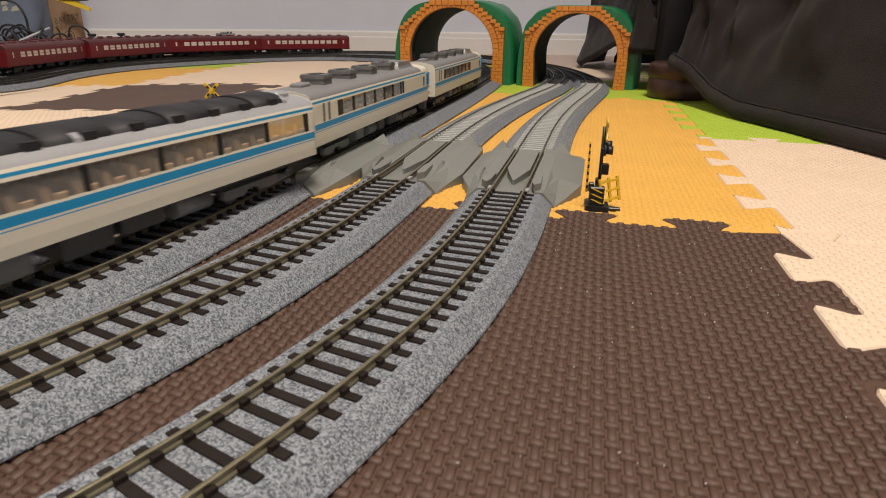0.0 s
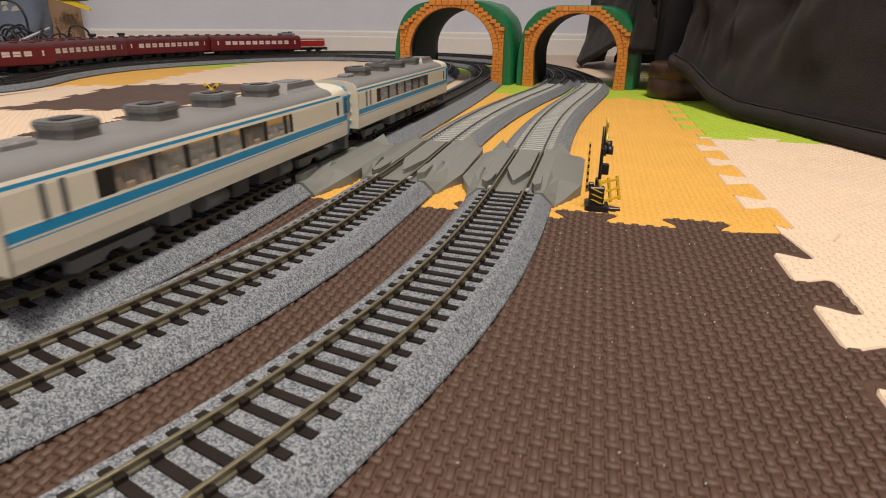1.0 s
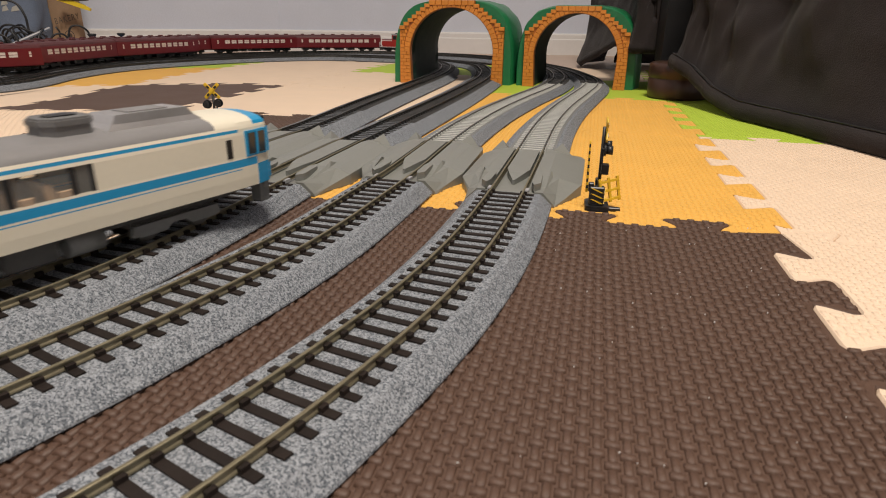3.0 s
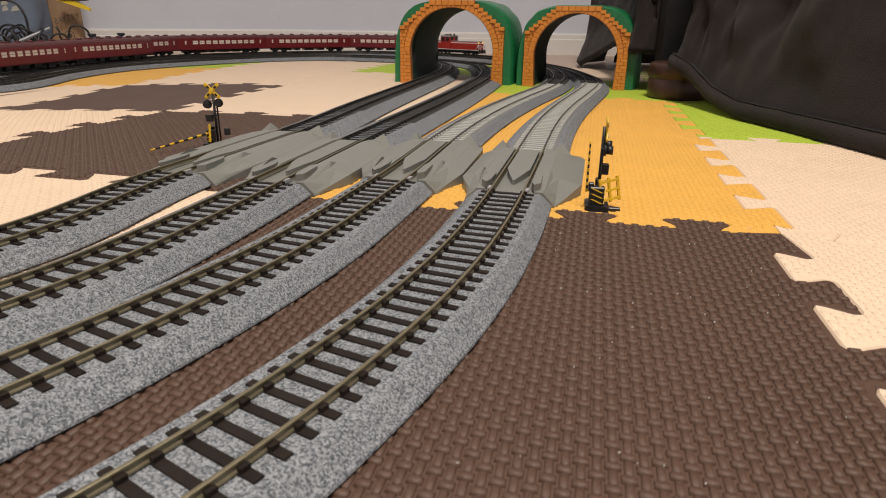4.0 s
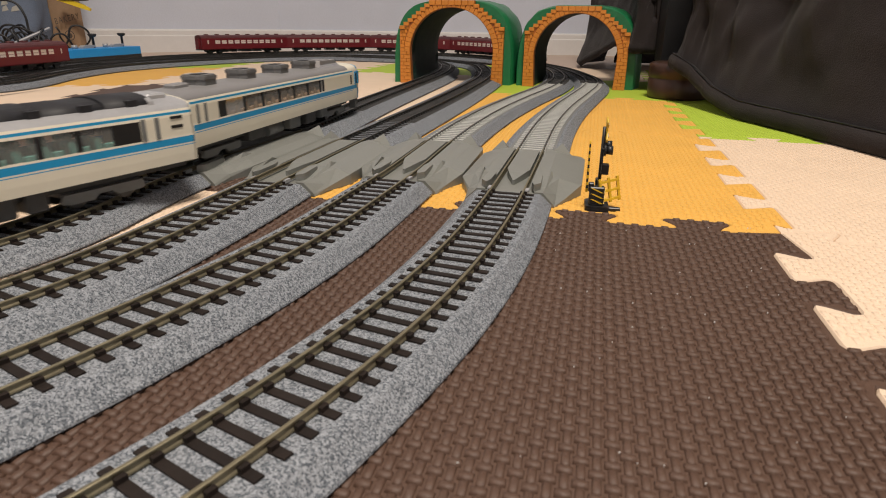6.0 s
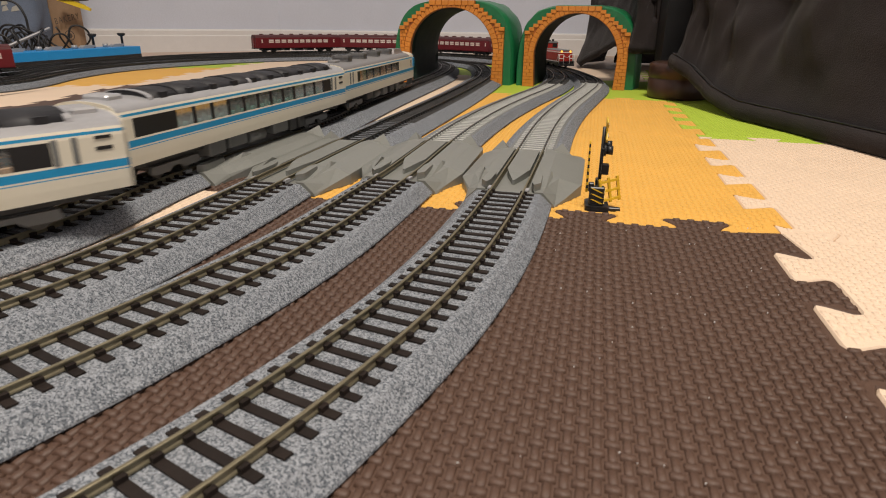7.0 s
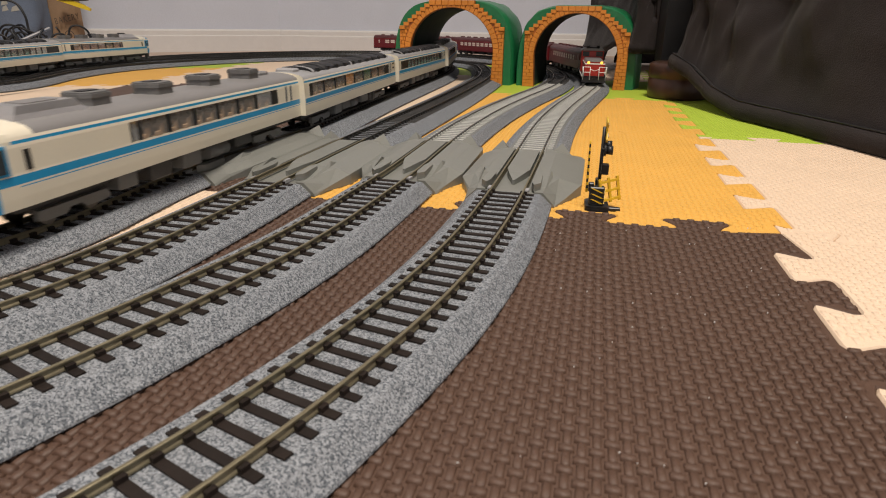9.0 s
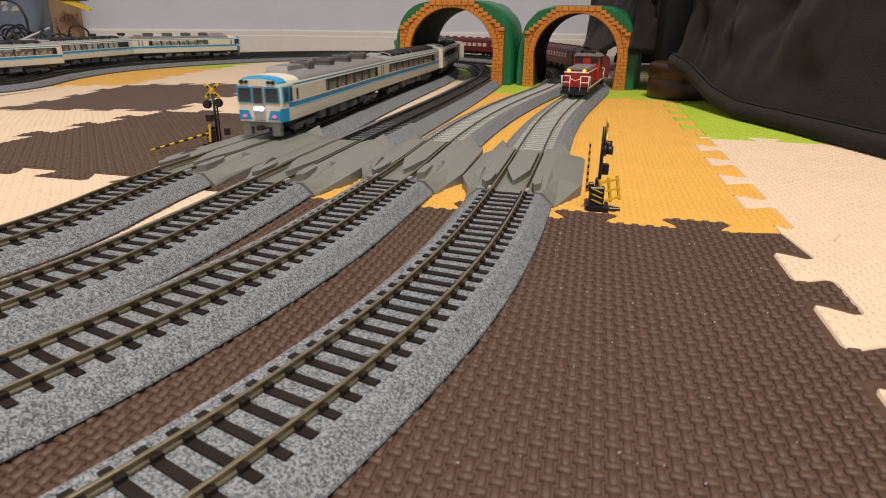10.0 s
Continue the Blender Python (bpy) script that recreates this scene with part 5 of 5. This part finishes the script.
# ---- row of blue point controllers behind the far tracks ----
def controller(x, y, turn, knob, lever):
    ob = tagged(new("point_controller"), "bright blue control box with a silver lever, beside the far track" if not knob else "bright blue control box with a black knob, beside the far track", "control box", "row of control boxes")
    ob.matrix_basis = pose(x, y, 0, 0, 0, turn)
    part("base", bevelled(-.050, .050, -.028, .028, 0, .0110, .0008, 1), M_BLACK, ob)
    part("case", bevelled(-.0497, .0497, -.0278, .0278, .0110, .0290, .0016, 2), M_PACKBLUE, ob)
    bm = bmesh.new()
    slab(bm, [(-.020, .0290), (.012, .0290), (.020, .0325), (.020, .0355), (-.012, .0355), (-.020, .0320)], -.006, .006, axis="y")
    part("lever", bm, M_SILVER, ob, "silver lever")
    bm = bmesh.new()
    rod(bm, (-.038, 0, .0290), (-.038, 0, .0370), .0060, 14)
    part("button", bm, M_SILVER, ob)
    if knob:
        bm = bmesh.new()
        lathe(bm, [(.0028, .0290), (.0028, .0520), (.0070, .0535), (.0095, .0575), (.0090, .0590), (.0060, .0600)], 20, (.022, 0))
        part("knob", bm, M_BLACK, ob, "black round knob")
    return ob


for i, (knob, lever) in enumerate(((False, True), (False, True), (True, True), (True, True))):
    t = (i + .5) / 4
    controller(-.862 + .074 * t, 1.215 + .385 * t, 79, knob, lever)


# ---- things by the wall: carton, patterned bag, cables ----
def carton():
    ob = tagged(new("paper_sack"), "brown kraft paper sack with dark printing, leaning by the wall", "paper bag")
    ob.matrix_basis = pose(-1.012, 1.70, 0, 0, 0, 29) @ pose(0, 0, 0, -4, 0, 0) @ Matrix.Diagonal((.62, .8, 1, 1))
    bm = bmesh.new()
    n = 8
    V = {}
    for i in range(n + 1):
        for j in range(n + 1):
            for f in (0, 1):
                x, z = -.085 + .17 * i / n, .30 * j / n
                bulge = .035 * math.sin(math.pi * i / n) ** .5 * (1 - .5 * j / n) + .006 * noise.noise((x * 30, z * 22, f * 5))
                V[i, j, f] = bm.verts.new((x + .004 * noise.noise((z * 25, 0, f)), (-1 if f == 0 else 1) * bulge, z))
    for f in (0, 1):
        for i in range(n):
            for j in range(n):
                q = [V[i, j, f], V[i + 1, j, f], V[i + 1, j + 1, f], V[i, j + 1, f]]
                bm.faces.new(q if f == 0 else q[::-1])
    for j in range(n):
        for i in (0, n):
            bm.faces.new((V[i, j, 0], V[i, j + 1, 0], V[i, j + 1, 1], V[i, j, 1]))
    for i in range(n):
        for j in (0, n):
            bm.faces.new((V[i, j, 0], V[i + 1, j, 0], V[i + 1, j, 1], V[i, j, 1]))
    part("sack", bm, M_CARD, ob)
    # printed word that can be made out, and a round mark
    cu = bpy.data.curves.new("print", "FONT")
    cu.body, cu.size, cu.extrude, cu.align_x = "BAKERY", .022, .0004, "CENTER"
    cu.space_character = 1.25
    t = new("print", cu)
    me = bpy.data.meshes.new_from_object(t.evaluated_get(bpy.context.evaluated_depsgraph_get()))
    bpy.data.objects.remove(t)
    me.materials.clear()
    me.materials.append(M_CARDINK)
    under("print", me, ob, pose(.030, -.056, .080, 90, 0, 0) @ pose(0, 0, 0, 0, 0, 9), "dark printed word")
    bm = bmesh.new()
    for r0, r1 in ((.016, .0135), (.0085, 0)):
        n2 = 24
        A = [bm.verts.new((.028 + r0 * 1.15 * math.cos(6.2832 * i / n2), -.057, .046 + r0 * .8 * math.sin(6.2832 * i / n2))) for i in range(n2)]
        if r1:
            B = [bm.verts.new((.028 + r1 * 1.15 * math.cos(6.2832 * i / n2), -.057, .046 + r1 * .8 * math.sin(6.2832 * i / n2))) for i in range(n2)]
            for i in range(n2):
                bm.faces.new((A[i], A[(i + 1) % n2], B[(i + 1) % n2], B[i]))
        else:
            bm.faces.new(A)
    part("round_mark", bm, M_CARDINK, ob)
    return ob


def cloth_bag():
    ob = tagged(new("cloth_bag"), "slate blue cloth bag with pale leaf print by the wall", "bag")
    ob.matrix_basis = pose(-1.125, 1.545, 0, 0, 0, 50)
    bm = bmesh.new()
    n, m = 48, 26
    rings = []
    for j in range(m + 1):
        t = j / m
        z = .34 * t
        ring = []
        for i in range(n):
            a = 2 * math.pi * i / n
            r = 1 + .10 * noise.noise((math.cos(a) * 2, math.sin(a) * 2, t * 4)) + .07 * math.sin(7 * a + 5 * t) * (.3 + t) + .05 * noise.noise((math.cos(a) * 6, math.sin(a) * 6, t * 9))
            k = (.55 + .55 * math.sin(math.pi * min(1, t * .8 + .22))) * r
            ring.append(bm.verts.new((.15 * k * math.cos(a), .075 * k * math.sin(a), z)))
        rings.append(ring)
    for j in range(m):
        for i in range(n):
            bm.faces.new((rings[j][i], rings[j][(i + 1) % n], rings[j + 1][(i + 1) % n], rings[j + 1][i]))
    bm.faces.new(rings[0][::-1])
    bm.faces.new(rings[-1])
    body = part("bag_body", bm, M_BAG, ob, smooth=True)
    rng = random.Random(5)
    bm = bmesh.new()
    for j, i in ((8, 38), (10, 42), (13, 35), (15, 40), (6, 33), (17, 44), (11, 30), (18, 36)):
        for dj in range(2):
            for di in range(2):
                if rng.random() < .8:
                    a0, a1 = 2 * math.pi * (i + di) / n, 2 * math.pi * (i + di + .8) / n
                    pts = []
                    for aa, jj in ((a0, j + dj), (a1, j + dj + .25), (a1 - .03, j + dj + 1.1), (a0 + .02, j + dj + .8)):
                        t = jj / m
                        r = 1 + .10 * noise.noise((math.cos(aa) * 2, math.sin(aa) * 2, t * 4)) + .07 * math.sin(7 * aa + 5 * t) * (.3 + t) + .05 * noise.noise((math.cos(aa) * 6, math.sin(aa) * 6, t * 9))
                        k = (.55 + .55 * math.sin(math.pi * min(1, t * .8 + .22))) * r + .012
                        pts.append(bm.verts.new((.15 * k * math.cos(aa), .075 * k * math.sin(aa), .34 * t)))
                    bm.faces.new(pts)
    part("leaf_print", bm, M_BAGMARK, ob, "pale cream leaf print")
    return ob


carton()
cloth_bag()
rng = random.Random(11)
for k in range(9):
    cx, cy = -.955 + rng.uniform(-.06, .06), 1.44 + rng.uniform(-.06, .12)
    pts, a0 = [], rng.uniform(0, 6)
    for i in range(9):
        a = a0 + i * .85
        r = rng.uniform(.02, .055)
        pts.append((cx + r * math.cos(a), cy + r * math.sin(a) * .7, max(.004, .030 + .028 * math.sin(a * 1.3 + k) + rng.uniform(-.008, .02))))
    pts[0] = (pts[0][0], pts[0][1], .003)
    tagged(tube("power_cable", pts, .0022, M_CABLE), "tangled black power cable lying by the wall", "cable", "tangle of cables")
tagged(tube("hanging_cable", [(-.930, 1.43, .003), (-.930, 1.44, .035), (-.937, 1.45, .070), (-.940, 1.45, .100), (-.956, 1.45, .123), (-.99, 1.44, .126), (-1.03, 1.44, .10), (-1.05, 1.43, .05), (-1.06, 1.42, .003)], .0026, M_CABLE), "black cable arched over the cloth bag", "cable")
tagged(tube("metal_tube", [(-.985, 1.315, .004), (-.949, 1.36, .028), (-.883, 1.44, .071)], .0036, M_TUBE), "pale grey metal tube propped on the cables", "tube")
strap = tagged(new("yellow_strap"), "yellow webbing strap with a black buckle on the paper sack", "strap")
bm = bmesh.new()
slab(bm, [(0, .004), (.012, .0), (.070, -.022), (.092, -.030), (.094, -.022), (.074, -.008), (.030, .010), (.0, .014)], -.006, .006, axis="y")
part("webbing", bm, M_YELLOWTAG, strap)
part("buckle", bevelled(.004, .090, -.012, .012, .004, .030, .006, 2), M_BLACK, strap)
strap.matrix_basis = pose(-.975, 1.645, .130, 0, 0, 8) @ Matrix.Diagonal((.8, .8, .7, 1))

# lint and dust specks on the brown mat
rng = random.Random(23)
V, F = [], []
for _ in range(60):
    x, y, r = rng.uniform(.0, .17), rng.uniform(.10, .31), rng.uniform(.0002, .0005)
    k = len(V)
    V += [(x - r, y, .0013), (x + r, y + r * .4, .0013), (x, y + r, .0013), (x, y + r * .3, .0013 + r), (x, y + r * .3, .0008)]
    F += [(k, k + 1, k + 3), (k + 1, k + 2, k + 3), (k + 2, k, k + 3), (k + 1, k, k + 4), (k + 2, k + 1, k + 4), (k, k + 2, k + 4)]
tagged(new("lint", mesh_of("lint", V, F, [M_WHITE])), "white lint specks scattered on the brown foam mat", "lint", kind="stuff")
# ---- motion ----
def car_pose(line, s, wheelbase, turned=0):
    """A car whose bogies stand on the line, half a wheelbase before and behind s."""
    a, _ = line.at(s - wheelbase / 2)
    b, _ = line.at(s + wheelbase / 2)
    d = (b - a) / np.hypot(*(b - a))
    m = (a + b) / 2
    return pose(m[0], m[1], RAIL, 0, 0, math.degrees(math.atan2(d[1], d[0])) + turned)


def run(car, line, centre, wheelbase, turned=0):
    """Keys a car along its line; centre gives the way along it by the time."""
    times = [i * .2 for i in range(51)]
    walk(car, [(t, car_pose(line, centre(t), wheelbase, turned)) for t in times])


def inner_way(t):
    """The inner train gathers speed out of sight, then keeps it."""
    if t > 3.4:
        return .0334 + .2503 * (t - 5.7)
    return -.5423 - .2503 * 1.7 / 3 * (1 - (t / 3.4) ** 2 * t / 3.4) * .62


def motions():
    t1, s1 = (0, 4.2, 7, 8.5, 10), (.466, -.4055, -.837, -1.222, -1.5675)
    for i, (car, turned) in enumerate(TRAIN_1):
        run(car, LINE["C"], lambda t: float(np.interp(t, t1, s1)) + .283 * (.5 - i), .170, turned)
    for i, (car, turned) in enumerate(TRAIN_2):
        start = (.146, -.152, -.455, -.743)[i]
        run(car, LINE["D"], lambda t: inner_way(t) + start, .188, turned)
    t3, s3 = (0, 1, 5, 5.7, 7, 10), (1.975, 2.114, 2.672, 2.755, 2.942, 3.32)
    for i, car in enumerate(TRAIN_3):
        run(car, LINE["B"], lambda t: float(np.interp(t, t3, s3)) + .125 + .250 * i, .164)
    t4, s4 = (0, 1, 2.2, 4.5, 7, 8.5, 9, 9.5, 10), (2.370, 2.196, 1.99, 1.625, 1.235, .968, .88, .79, .705)
    run(LOCO, LINE["A"], lambda t: float(np.interp(t, t4, s4)) + .086, .096)
    for i, car in enumerate(TRAIN_4):
        run(car, LINE["A"], lambda t: float(np.interp(t, t4, s4)) + .172 + .126 + .250 * i, .164)


motions()
